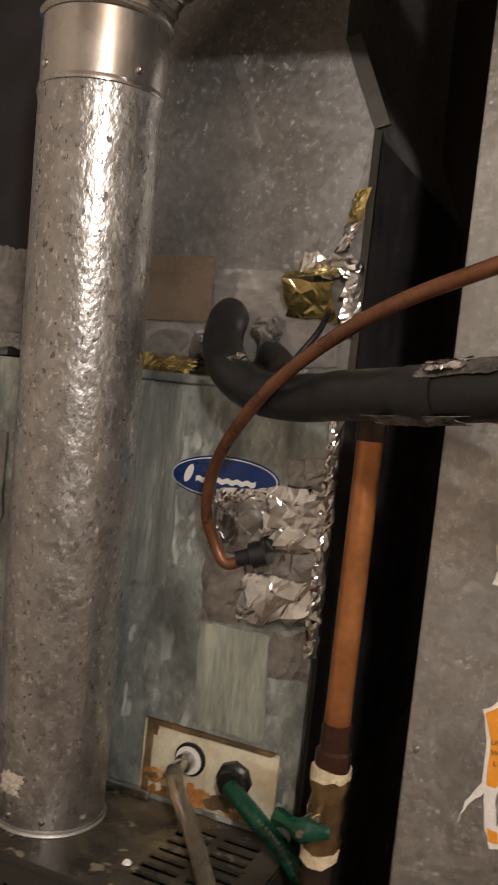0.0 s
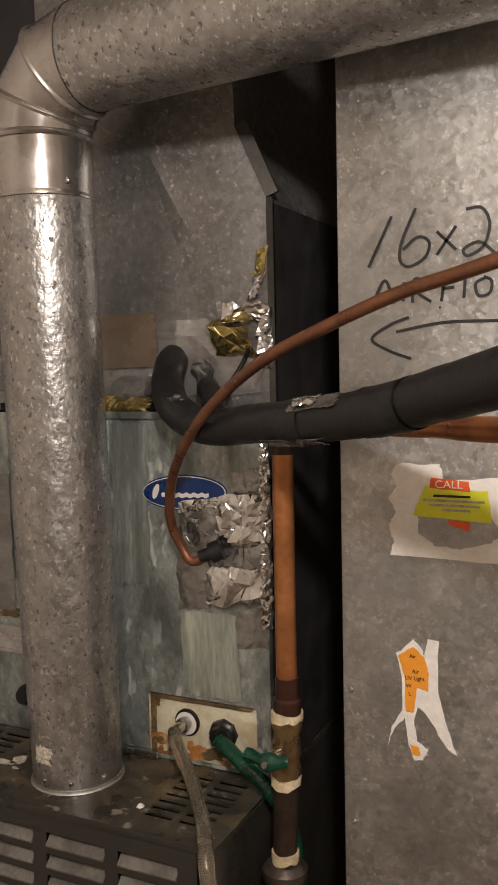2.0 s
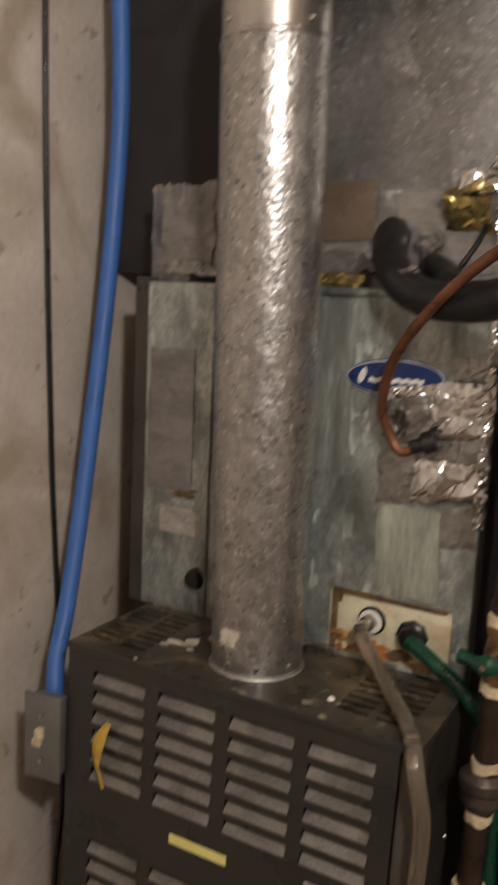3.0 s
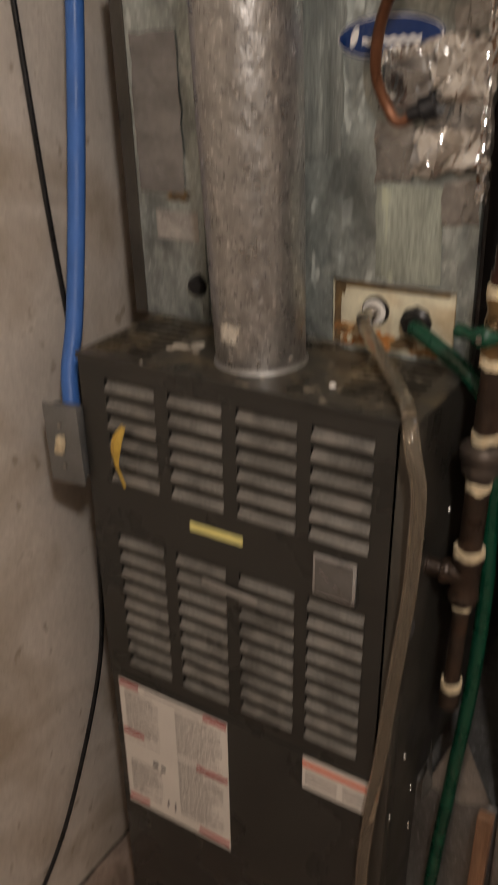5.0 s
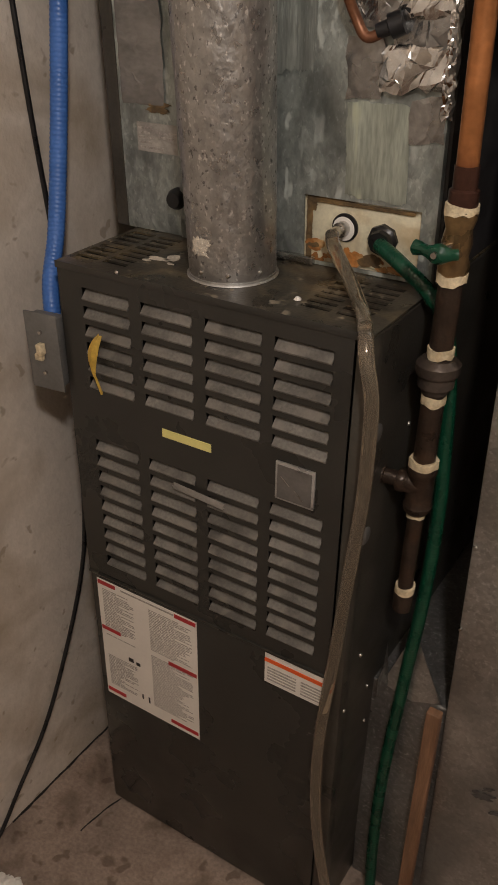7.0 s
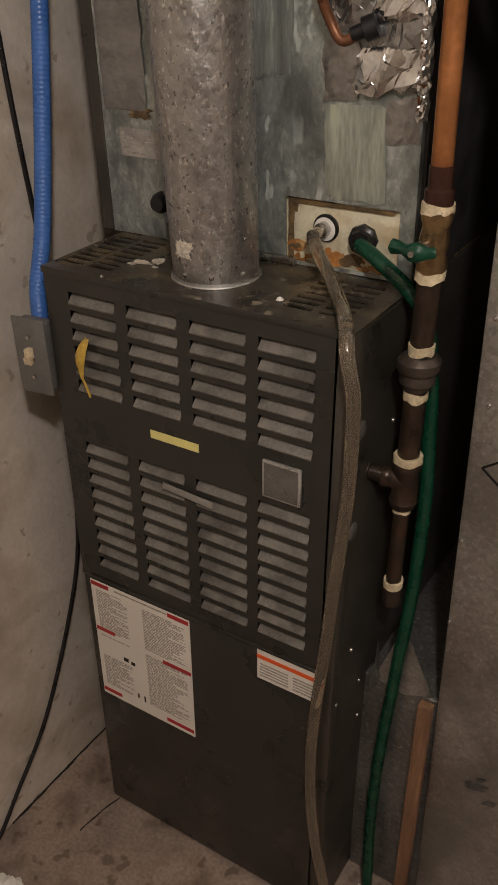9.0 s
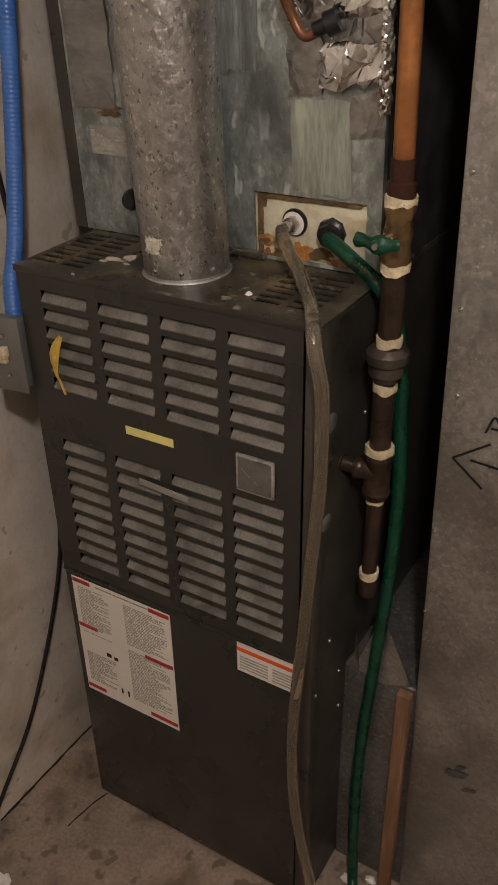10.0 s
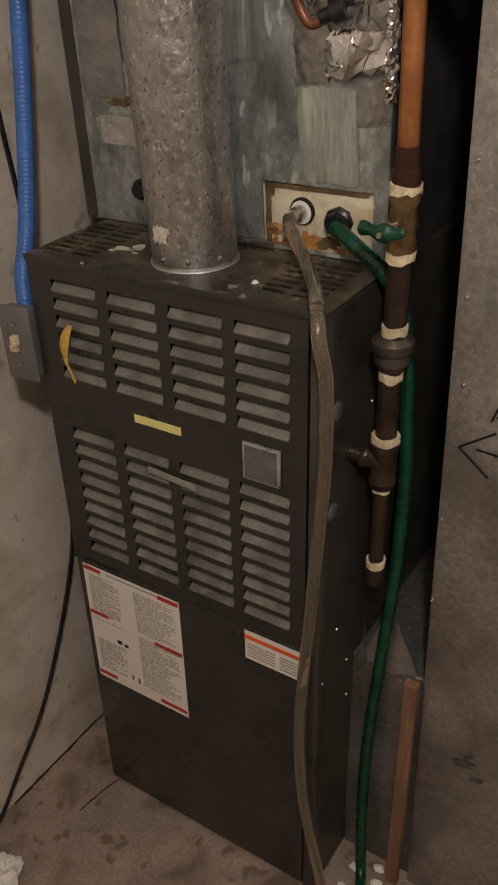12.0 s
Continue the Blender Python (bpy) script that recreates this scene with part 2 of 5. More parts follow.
def box(x0, x1, y0, y1, z0, z1, bevel=0.0, bm=None, seg=2):
    bm2 = bmesh.new()
    bmesh.ops.create_cube(bm2, size=1.0)
    for v in bm2.verts:
        v.co = Vector(((x0 + x1) / 2 + v.co.x * (x1 - x0), (y0 + y1) / 2 + v.co.y * (y1 - y0), (z0 + z1) / 2 + v.co.z * (z1 - z0)))
    if bevel:
        bmesh.ops.bevel(bm2, geom=bm2.edges[:], offset=bevel, segments=seg, affect="EDGES", profile=0.5)
    return join(bm, bm2)


def join(bm, other):
    if bm is None:
        return other
    me = bpy.data.meshes.new("joined")
    other.to_mesh(me)
    other.free()
    bm.from_mesh(me)
    bpy.data.meshes.remove(me)
    return bm


def smooth_path(points, steps=8):
    """A rounded line through the points (Catmull-Rom)."""
    p = [Vector(q) for q in points]
    p = [p[0] * 2 - p[1]] + p + [p[-1] * 2 - p[-2]]
    out = []
    for i in range(1, len(p) - 2):
        for k in range(steps):
            t = k / steps
            a, b, c, d = p[i - 1], p[i], p[i + 1], p[i + 2]
            out.append(0.5 * ((2 * b) + (c - a) * t + (2 * a - 5 * b + 4 * c - d) * t * t + (3 * b - a - 3 * c + d) * t ** 3))
    out.append(p[-2])
    return out


def resample(points, step):
    """The same line with points at even steps."""
    out, left = [Vector(points[0])], step
    for p, q in zip(points, points[1:]):
        d = (q - p).length
        while left <= d:
            out.append(p.lerp(q, left / d))
            left += step
        left -= d
    return out


def sweep(points, radius, sides=14, bm=None, cap=True, wobble=0.0):
    """A tube along a line; radius is a number or a function of the way along (0 to 1) and of the metres gone."""
    bm2 = bmesh.new()
    rings, normal, gone = [], None, 0.0
    n = len(points)
    for i, q in enumerate(points):
        q = Vector(q)
        a, b = Vector(points[max(0, i - 1)]), Vector(points[min(n - 1, i + 1)])
        tan = (b - a).normalized()
        if normal is None:
            normal = tan.orthogonal().normalized()
        normal = (normal - tan * normal.dot(tan)).normalized()
        side = tan.cross(normal)
        gone += (q - Vector(points[max(0, i - 1)])).length
        r = radius(i / (n - 1), gone) if callable(radius) else radius
        ring = []
        for k in range(sides):
            w = 2 * math.pi * k / sides
            rr = r * (1 + wobble * noise.noise(q * 60 + Vector((math.cos(w), math.sin(w), 0)) * 1.5)) if wobble else r
            ring.append(bm2.verts.new(q + (normal * math.cos(w) + side * math.sin(w)) * rr))
        rings.append(ring)
    for r0, r1 in zip(rings, rings[1:]):
        for k in range(sides):
            bm2.faces.new((r0[k], r0[(k + 1) % sides], r1[(k + 1) % sides], r1[k]))
    if cap:
        bm2.faces.new(rings[0][::-1])
        bm2.faces.new(rings[-1])
    bmesh.ops.recalc_face_normals(bm2, faces=bm2.faces[:])
    return join(bm, bm2)


def turned(axis_from, axis_to, profile, sides=28, bm=None):
    """A turned piece: profile rows are (share of the way, radius)."""
    a, b = Vector(axis_from), Vector(axis_to)
    tan = (b - a).normalized()
    normal = tan.orthogonal().normalized()
    side = tan.cross(normal)
    bm2 = bmesh.new()
    rings = [[bm2.verts.new(a.lerp(b, s) + (normal * math.cos(2 * math.pi * k / sides) + side * math.sin(2 * math.pi * k / sides)) * r) for k in range(sides)] for s, r in profile]
    for r0, r1 in zip(rings, rings[1:]):
        for k in range(sides):
            bm2.faces.new((r0[k], r0[(k + 1) % sides], r1[(k + 1) % sides], r1[k]))
    bm2.faces.new(rings[0][::-1])
    bm2.faces.new(rings[-1])
    bmesh.ops.recalc_face_normals(bm2, faces=bm2.faces[:])
    return join(bm, bm2)


def plate_with_holes(x0, x1, z0, z1, holes, y, thick, flat=False):
    """An upright sheet facing -y with rectangular holes cut through it (flat: a level sheet, its z taken as y)."""
    xs = sorted({x0, x1, *[v for h in holes for v in h[:2]]})
    zs = sorted({z0, z1, *[v for h in holes for v in h[2:]]})
    bm = bmesh.new()
    grid = {}

    def vert(i, j, k):
        if (i, j, k) not in grid:
            d = thick * k
            grid[i, j, k] = bm.verts.new((xs[i], zs[j], y - d) if flat else (xs[i], y + d, zs[j]))
        return grid[i, j, k]

    def solid(i, j):
        if not (0 <= i < len(xs) - 1 and 0 <= j < len(zs) - 1):
            return False
        cx, cz = (xs[i] + xs[i + 1]) / 2, (zs[j] + zs[j + 1]) / 2
        return not any(h[0] < cx < h[1] and h[2] < cz < h[3] for h in holes)

    for i in range(len(xs) - 1):
        for j in range(len(zs) - 1):
            if not solid(i, j):
                continue
            for k in (0, 1):
                bm.faces.new((vert(i, j, k), vert(i + 1, j, k), vert(i + 1, j + 1, k), vert(i, j + 1, k)))
            for di, dj, a, b in ((-1, 0, (i, j), (i, j + 1)), (1, 0, (i + 1, j), (i + 1, j + 1)), (0, -1, (i, j), (i + 1, j)), (0, 1, (i, j + 1), (i + 1, j + 1))):
                if not solid(i + di, j + dj):
                    bm.faces.new((vert(*a, 0), vert(*b, 0), vert(*b, 1), vert(*a, 1)))
    bmesh.ops.recalc_face_normals(bm, faces=bm.faces[:])
    return bm


def crinkled(corner, u, v, nu, nv, height, seed, ragged=0.0, freq=28.0):
    """A crinkled sheet of foil or tape: a grid over corner + u + v, creased along its normal, with uneven edges."""
    c, u, v = Vector(corner), Vector(u), Vector(v)
    nrm = u.cross(v).normalized()
    if nrm.y > 0:
        nrm = -nrm
    nu, nv = nu * 2, nv * 2
    bm = bmesh.new()
    front, back = [], []
    for j in range(nv + 1):
        row, rear = [], []
        for i in range(nu + 1):
            a, b = i / nu, j / nv
            if ragged:
                tear = (0.6 * noise.noise(Vector((b * 5 + seed, seed * 1.7, 0))) + 0.4 * noise.noise(Vector((b * 19 + seed, seed * 1.7, 0)))) * ragged
                tear2 = (0.6 * noise.noise(Vector((a * 5 + seed, seed * 2.9, 3))) + 0.4 * noise.noise(Vector((a * 19 + seed, seed * 2.9, 3)))) * ragged
                a2, b2 = a + tear * (2 * a - 1), b + tear2 * (2 * b - 1)
            else:
                a2, b2 = a, b
            q = c + u * a2 + v * b2
            fold = 1.0 - abs(noise.noise(q * freq * 0.55 + Vector((seed * 3.1, 0, seed)))) * 2.2
            ridge = 0.75 * abs(fold) + 0.35 * abs(noise.noise(q * freq * 1.3 + Vector((0, seed, 0)))) + 0.12 * abs(noise.noise(q * freq * 3.1 + Vector((seed, 0, 0))))
            edge = min(1.0, 4 * min(a, 1 - a) + 0.2) * min(1.0, 4 * min(b, 1 - b) + 0.2)
            p = q + nrm * (0.0012 + height * edge * ridge)
            row.append(bm.verts.new(p))
            rear.append(bm.verts.new(p - nrm * 0.0005))
        front.append(row)
        back.append(rear)
    for j in range(nv):
        for i in range(nu):
            bm.faces.new((front[j][i], front[j][i + 1], front[j + 1][i + 1], front[j + 1][i]))
            bm.faces.new((back[j][i], back[j + 1][i], back[j + 1][i + 1], back[j][i + 1]))
    rim = [(0, i) for i in range(nu)] + [(j, nu) for j in range(nv)] + [(nv, i) for i in range(nu, 0, -1)] + [(j, 0) for j in range(nv, 0, -1)]
    for k, (j, i) in enumerate(rim):
        j2, i2 = rim[(k + 1) % len(rim)]
        bm.faces.new((front[j][i], back[j][i], back[j2][i2], front[j2][i2]))
    bmesh.ops.recalc_face_normals(bm, faces=bm.faces[:])
    return bm


def creased(corner, u, v, cell, height, seed, ragged=0.15):
    """A sheet of foil with sharp creases: flat facets between folds at uneven heights, with a torn outline."""
    c, u, v = Vector(corner), Vector(u), Vector(v)
    nrm = u.cross(v).normalized()
    if nrm.y > 0:
        nrm = -nrm
    rng = random.Random(int(seed * 10))
    nu, nv = max(3, round(u.length / cell)), max(3, round(v.length / cell))
    bm = bmesh.new()
    grid = []
    for j in range(nv + 1):
        row = []
        for i in range(nu + 1):
            rim = i in (0, nu) or j in (0, nv)
            a = (i + rng.uniform(-0.42, 0.42) * (ragged * 3 if i in (0, nu) else 1)) / nu
            b = (j + rng.uniform(-0.42, 0.42) * (ragged * 3 if j in (0, nv) else 1)) / nv
            q = c + u * a + v * b
            swell = 0.5 + 0.9 * noise.noise(q * 34 + Vector((seed, 0, 0)))
            row.append(bm.verts.new(q + nrm * (0.0014 + height * (0.12 if rim else 1.0) * max(0.0, swell + rng.uniform(-0.22, 0.22)))))
        grid.append(row)
    for j in range(nv):
        for i in range(nu):
            p, q, r, t = grid[j][i], grid[j][i + 1], grid[j + 1][i + 1], grid[j + 1][i]
            for tri in (((p, q, r), (p, r, t)) if rng.random() < 0.5 else ((p, q, t), (q, r, t))):
                bm.faces.new(tri)
    for f in bm.faces:
        f.normal_update()
        if f.normal.dot(nrm) < 0:
            f.normal_flip()
    fine = bmesh.ops.subdivide_edges(bm, edges=bm.edges[:], cuts=1, use_grid_fill=True)
    for q in fine["geom_inner"]:
        if isinstance(q, bmesh.types.BMVert):
            q.co += nrm * rng.uniform(-0.0002, 0.0009)
    bmesh.ops.solidify(bm, geom=bm.faces[:], thickness=0.0005)
    return bm


def outline_sheet(points, y, thick=0.0006, axis="y"):
    """A thin flat sheet with the given outline in x and z, its face at y."""
    bm = bmesh.new()
    face = bm.faces.new([bm.verts.new((px, y, pz)) for px, pz in points])
    back = bmesh.ops.extrude_face_region(bm, geom=[face])
    for q in back["geom"]:
        if isinstance(q, bmesh.types.BMVert):
            q.co.y += thick
    bmesh.ops.recalc_face_normals(bm, faces=bm.faces[:])
    bmesh.ops.triangulate(bm, faces=[q for q in bm.faces if len(q.verts) > 4])
    return bm


def blot(x, z, rx, rz, seed, y):
    """A thin stain with an uneven rounded outline on a face at y."""
    pts = []
    for k in range(28):
        w = 2 * math.pi * k / 28
        q = Vector((math.cos(w), math.sin(w), seed))
        r = 1 + 0.45 * noise.noise(q * 1.1 + Vector((0, 0, seed))) + 0.25 * noise.noise(q * 3.3) + 0.12 * noise.noise(q * 8)
        pts.append((x + rx * r * math.cos(w), z + rz * r * math.sin(w)))
    return outline_sheet(pts, y, 0.0003)


def lettering(name, words, x, y, z, size, mat, parent, squash=1.0, turn=0.0):
    """Words in the built-in font on a surface facing -y, from their lower left corner."""
    cu = bpy.data.curves.new(name, "FONT")
    cu.body, cu.size, cu.extrude = words, size, 0.0002
    tmp = bpy.data.objects.new(name, cu)
    me = bpy.data.meshes.new_from_object(tmp)
    bpy.data.objects.remove(tmp)
    bm = bmesh.new()
    bm.from_mesh(me)
    bpy.data.meshes.remove(me)
    for v in bm.verts:
        px, pz = v.co.x * squash, v.co.y
        c, s = math.cos(radians(turn)), math.sin(radians(turn))
        v.co = Vector((x + px * c - pz * s, y - v.co.z, z + px * s + pz * c))
    return part(name, bm, mat, parent)


def screw(x, y, z, parent, r=0.004, side="y", shape=None):
    ends = {"y": ((x, y, z), (x, y - 0.003, z)), "x": ((x, y, z), (x + 0.003, y, z)), "z": ((x, y, z), (x, y, z + 0.003))}[side]
    bm = turned(*ends, [(-0.5, r), (0.5, r), (0.9, r * 0.75), (1.0, r * 0.4)], 10)
    if shape:
        shape(bm)
    return part("screw", bm, steel, parent, "", True)


# ---- the room ----
def slab(name, x0, x1, y0, y1, z0, z1, mat, label, category):
    ob = part(name, box(x0, x1, y0, y1, z0, z1), mat)
    return tagged(ob, label, category, "", "structure")


slab("floor", -0.6, 2.4, -2.6, 1.3, -0.1, 0.0, floor_mat, "brown stained bare concrete basement floor", "floor")
slab("wall_west", -0.52, -0.372, -2.6, 1.3, 0.0, 2.45, concrete, "bare beige concrete wall with brown stains", "wall")
slab("wall_north", -0.372, 2.4, 1.15, 1.3, 0.0, 2.45, shade_wall, "wall behind the furnace, coloured dark for shade", "wall")
slab("wall_east", 2.25, 2.4, -2.6, 1.15, 0.0, 2.45, concrete, "plain concrete basement wall", "wall")
slab("wall_south", -0.372, 2.25, -2.6, -2.45, 0.0, 2.45, concrete, "plain concrete basement wall", "wall")
slab("ceiling", -0.6, 2.4, -2.6, 1.3, 2.45, 2.55, ceiling_mat, "plain brown ceiling boards", "ceiling")
def crack(name, points, width, label, seed):
    """A ragged dirty crack along a line on the floor."""
    path = resample(smooth_path(points, 8), 0.008)
    for k, q in enumerate(path):
        q.x += 0.0035 * noise.noise(Vector((k * 0.21, seed, 0)))
    bm = sweep(path, lambda t, d: width * (0.55 + 0.9 * abs(noise.noise(Vector((d * 22, seed, 3))))), 8)
    for v in bm.verts:
        v.co.z *= 0.5
    tagged(part(name, bm, shade_crack_black), label, "joint", "", "structure")


crack("trim_joint", [(-0.370, 0.9, 0.0), (-0.370, 0.1, 0.0), (-0.371, -0.16, 0.0)], 0.0042, "dirty cracked joint between wall and floor", 1.0)
crack("trim_crack", [(-0.222, 0.006, 0.0), (-0.236, -0.045, 0.0), (-0.241, -0.100, 0.0)], 0.0022, "thin dark crack in the concrete floor", 2.0)

# ---- the furnace ----
X0, X1, TOP = -0.208, 0.276, 1.16
DOOR_SPLIT = 0.612
COLUMNS = [(-0.163, -0.080), (-0.060, 0.024), (0.044, 0.130), (0.148, 0.229)]


def furnace():
    f = thing("gas_furnace", (0.03, 0.35, 0), "dark brown enamelled gas furnace with louvered door on concrete floor", "furnace")
    # body: an open-fronted case
    bm = box(X0, X0 + 0.012, 0.022, 0.72, 0.0, TOP - 0.004, 0.002)
    box(X0 + 0.012, X1 - 0.002, 0.70, 0.72, 0.0, TOP - 0.004, 0, bm)
    box(X0 + 0.012, X1 - 0.012, 0.06, 0.70, 0.0, 0.02, 0, bm)
    part("cabinet_body", lean(bm), brown_paint, f, "", True)
    part("side_panel", lean(box(X1 - 0.012, X1, 0.004, 0.72, 0.0, TOP - 0.004, 0.003)), side_paint, f, "bare dark steel side panel")
    # added black sheet that paints the shade behind the louvers
    part("inner_shade_sheet", lean(box(X0 + 0.014, X1 - 0.014, 0.075, 0.08, 0.02, TOP - 0.03)), shade_crack_black, f)
    # top sheet with two fields of slots
    slots = []
    for r in range(8):
        for c in range(2):
            x = -0.199 + c * 0.050
            slots.append((x, x + 0.041, 0.030 + r * 0.0172, 0.0395 + r * 0.0172))
    for r in range(7):
        for c in range(2):
            x = 0.160 + c * 0.049
            slots.append((x, x + 0.040, 0.036 + r * 0.0172, 0.0450 + r * 0.0172))
    bm = plate_with_holes(X0, X1, -0.0003, 0.72, slots, TOP, 0.003, flat=True)
    part("top_panel", lean(bm), top_paint, f, "dusty brown top panel with ventilation slots")
    # another black sheet, painted for the shade under the top slots
    part("top_shade_sheet", lean(box(X0 + 0.014, X1 - 0.014, 0.016, 0.2, TOP - 0.03, TOP - 0.028)), shade_crack_black, f)
    # upper door with pressed louvers
    rows = [(0.9765 + k * 0.0273, 0.9765 + k * 0.0273 + 0.0170) for k in range(6)] + [(0.6455 + k * 0.0280, 0.6455 + k * 0.0280 + 0.0175) for k in range(9)]
    holes = [(a, b, z0, z1) for a, b in COLUMNS for z0, z1 in rows]
    bm = plate_with_holes(X0 + 0.002, X1 - 0.022, DOOR_SPLIT + 0.002, TOP - 0.007, holes, 0.0, 0.0015)
    box(X0 + 0.002, X1 - 0.022, 0.0016, 0.02, TOP - 0.014, TOP - 0.006, 0, bm)
    box(X0 + 0.002, X0 + 0.006, 0.0015, 0.03, DOOR_SPLIT + 0.002, TOP - 0.014, 0, bm)
    box(X0 + 0.002, X1 - 0.022, -0.003, 0.012, DOOR_SPLIT - 0.001, DOOR_SPLIT + 0.004, 0.0015, bm)
    door = part("upper_door", lean(bm), brown_paint, f, "dark brown louvered access door", True)
    for col, (a, b) in enumerate(COLUMNS):
        for i, (z0, z1) in enumerate(rows):
            bm = bmesh.new()
            # a few of the lowest louvers are bent in
            bent = {(0, 6): (0.0105, 0.004), (1, 6): (0.009, 0.0105), (2, 6): (0.004, 0.004)}.get((col, i), (0.0, 0.0))
            ends = []
            for x, drop in ((a + 0.001, bent[0]), (b - 0.001, bent[1])):
                section = [(-0.0022, z0 - 0.001), (-0.0030, z0 + 0.0015), (0.0120, z1 + 0.0005 - drop), (0.0140, z1 - drop), (-0.0005, z0 - 0.001)]
                ends.append([bm.verts.new((x, y, z)) for y, z in section])
            for k in range(len(section)):
                bm.faces.new((ends[0][k], ends[0][(k + 1) % 5], ends[1][(k + 1) % 5], ends[1][k]))
            bm.faces.new(ends[0][::-1])
            bm.faces.new(ends[1])
            bmesh.ops.recalc_face_normals(bm, faces=bm.faces[:])
            part("louver", lean(bm), lit_slat_paint, door)
    # lower door and corner strip
    part("lower_door", lean(box(X0 + 0.002, X1 - 0.022, 0.001, 0.022, 0.012, DOOR_SPLIT - 0.003, 0.003)), brown_paint, f, "plain dark brown lower door", True)
    # corner takes the lighter side steel to paint its lit edge
    part("corner_strip", lean(box(X1 - 0.021, X1 + 0.001, 0.002, 0.03, 0.0, TOP - 0.003, 0.003)), side_paint, f, "", True)
    part("top_lip", lean(box(X0, X1, -0.0018, -0.0004, TOP - 0.009, TOP + 0.001, 0.0006)), brown_paint, f, "", True)
    # round knock-outs and screws on the side
    for y, z in ((0.036, 1.016), (0.032, 0.861)):
        bm = turned((X1, y, z), (X1 + 0.003, y, z), [(-0.5, 0.013), (0.6, 0.013), (1.0, 0.011)], 24)
        part("knockout", lean(bm), box_grey, f, "round grey knock-out disc", True)
    for y, z in ((0.018, 0.54), (0.105, 0.434), (0.10, 0.52), (0.06, 0.62), (0.14, 0.98)):
        screw(X1, y, z, f, 0.0035, "x", lean)
    screw(0.262, 0.012, TOP + 0.001, f, 0.005, "z", lean)
    screw(-0.10, 0.004, TOP + 0.001, f, 0.0035, "z", lean)
    # square badge with a slanted mark
    badge = part("badge", lean(box(0.157, 0.216, -0.0045, 0.0, 0.899, 0.958, 0.0015)), silver, f, "square brushed grey badge", True)
    part("badge_field", lean(box(0.161, 0.212, -0.0054, -0.0046, 0.903, 0.954)), badge_grey, badge)
    bm = bmesh.new()
    for x, z, dx in ((0.166, 0.938, 0.013), (0.187, 0.922, 0.013)):
        q = [bm.verts.new(p) for p in ((x, -0.0062, z), (x + 0.002, -0.0062, z), (x + dx + 0.002, -0.0062, z - 0.012), (x + dx, -0.0062, z - 0.012))]
        bm.faces.new(q)
    part("badge_mark", lean(bm), steel, badge)
    return f


furn = furnace()


def instruction_label(x0, x1, z0, z1, parent, name, label, big):
    lab = part(name, lean(box(x0, x1, 0.0002, 0.0008, z0, z1) if not big else box(x0, x1, 0.0000, 0.0008, z0, z1)), paper, parent, label)
    w, h = x1 - x0, z1 - z0
    bm, red = bmesh.new(), bmesh.new()
    if big:
        rng = random.Random(5)
        for c0, c1, skip in ((0.05, 0.37, (0.46, 0.62)), (0.53, 0.95, (2, 3))):
            z = 0.93
            while z > 0.1:
                if not skip[0] < 1 - z < skip[1] and not (0.40 < 1 - z < 0.44):
                    a, end = x0 + w * c0, x0 + w * (c1 - rng.random() ** 3 * 0.22)
                    while a < end:
                        b = min(end, a + w * rng.uniform(0.02, 0.085))
                        box(a, b, -0.0006, 0.0, z0 + h * z - 0.0016, z0 + h * z, 0, bm)
                        a = b + w * 0.010
                z -= 0.0130
        box(x0 + w * 0.25, x0 + w * 0.78, -0.0006, 0.0, z1 - 0.0085, z1 - 0.0055, 0, bm)
        for c0, c1, zz in ((0.0, 0.2, 0.975), (0.78, 1.0, 0.975), (0.0, 0.22, 0.60), (0.70, 1.0, 0.56), (0.0, 0.22, 0.045), (0.70, 1.0, 0.045)):
            part("red_bar", lean(box(x0 + w * c0 + 0.002, x0 + w * c1 - 0.002, -0.0008, 0.0, z0 + h * zz - 0.004, z0 + h * zz + 0.004)), red_ink, lab)
        part("pictogram", lean(box(x0 + w * 0.28, x0 + w * 0.33, -0.0008, 0.0, z0 + h * 0.40, z0 + h * 0.43)), black_ink, lab)
        part("pictogram", lean(box(x0 + w * 0.36, x0 + w * 0.40, -0.0008, 0.0, z0 + h * 0.395, z0 + h * 0.42)), black_ink, lab)
        part("pictogram", lean(box(x0 + w * 0.40, x0 + w * 0.415, -0.0008, 0.0, z0 + h * 0.11, z0 + h * 0.15)), black_ink, lab)
        part("pictogram", lean(box(x0 + w * 0.47, x0 + w * 0.485, -0.0008, 0.0, z0 + h * 0.10, z0 + h * 0.15)), black_ink, lab)
    else:
        for k in range(5):
            box(x0 + w * 0.05, x0 + w * 0.52, -0.0006, 0.0002, z0 + h * (0.12 + k * 0.1), z0 + h * (0.16 + k * 0.1), 0, bm)
            box(x0 + w * 0.60, x0 + w * 0.93, -0.0006, 0.0002, z0 + h * (0.12 + k * 0.1), z0 + h * (0.16 + k * 0.1), 0, bm)
        box(x0, x1, -0.0007, 0.0002, z0 + h * 0.72, z0 + h * 0.84, 0, red)
    tagged(part("print", lean(bm), grey_ink, lab), "", "", "", "stuff")
    if not big:
        part("red_bar", lean(red), red_orange, lab)
    return lab


instruction_label(-0.192, 0.018, 0.325, 0.602, furn, "instruction_label", "white printed instruction label with red bars", True)
instruction_label(0.147, 0.254, 0.546, 0.607, furn, "warning_label", "small white label with an orange stripe", False)
part("yellow_sticker", lean(box(-0.032, 0.052, -0.0012, 0.0, 0.933, 0.946)), yellow, furn, "blank pale yellow strip sticker")

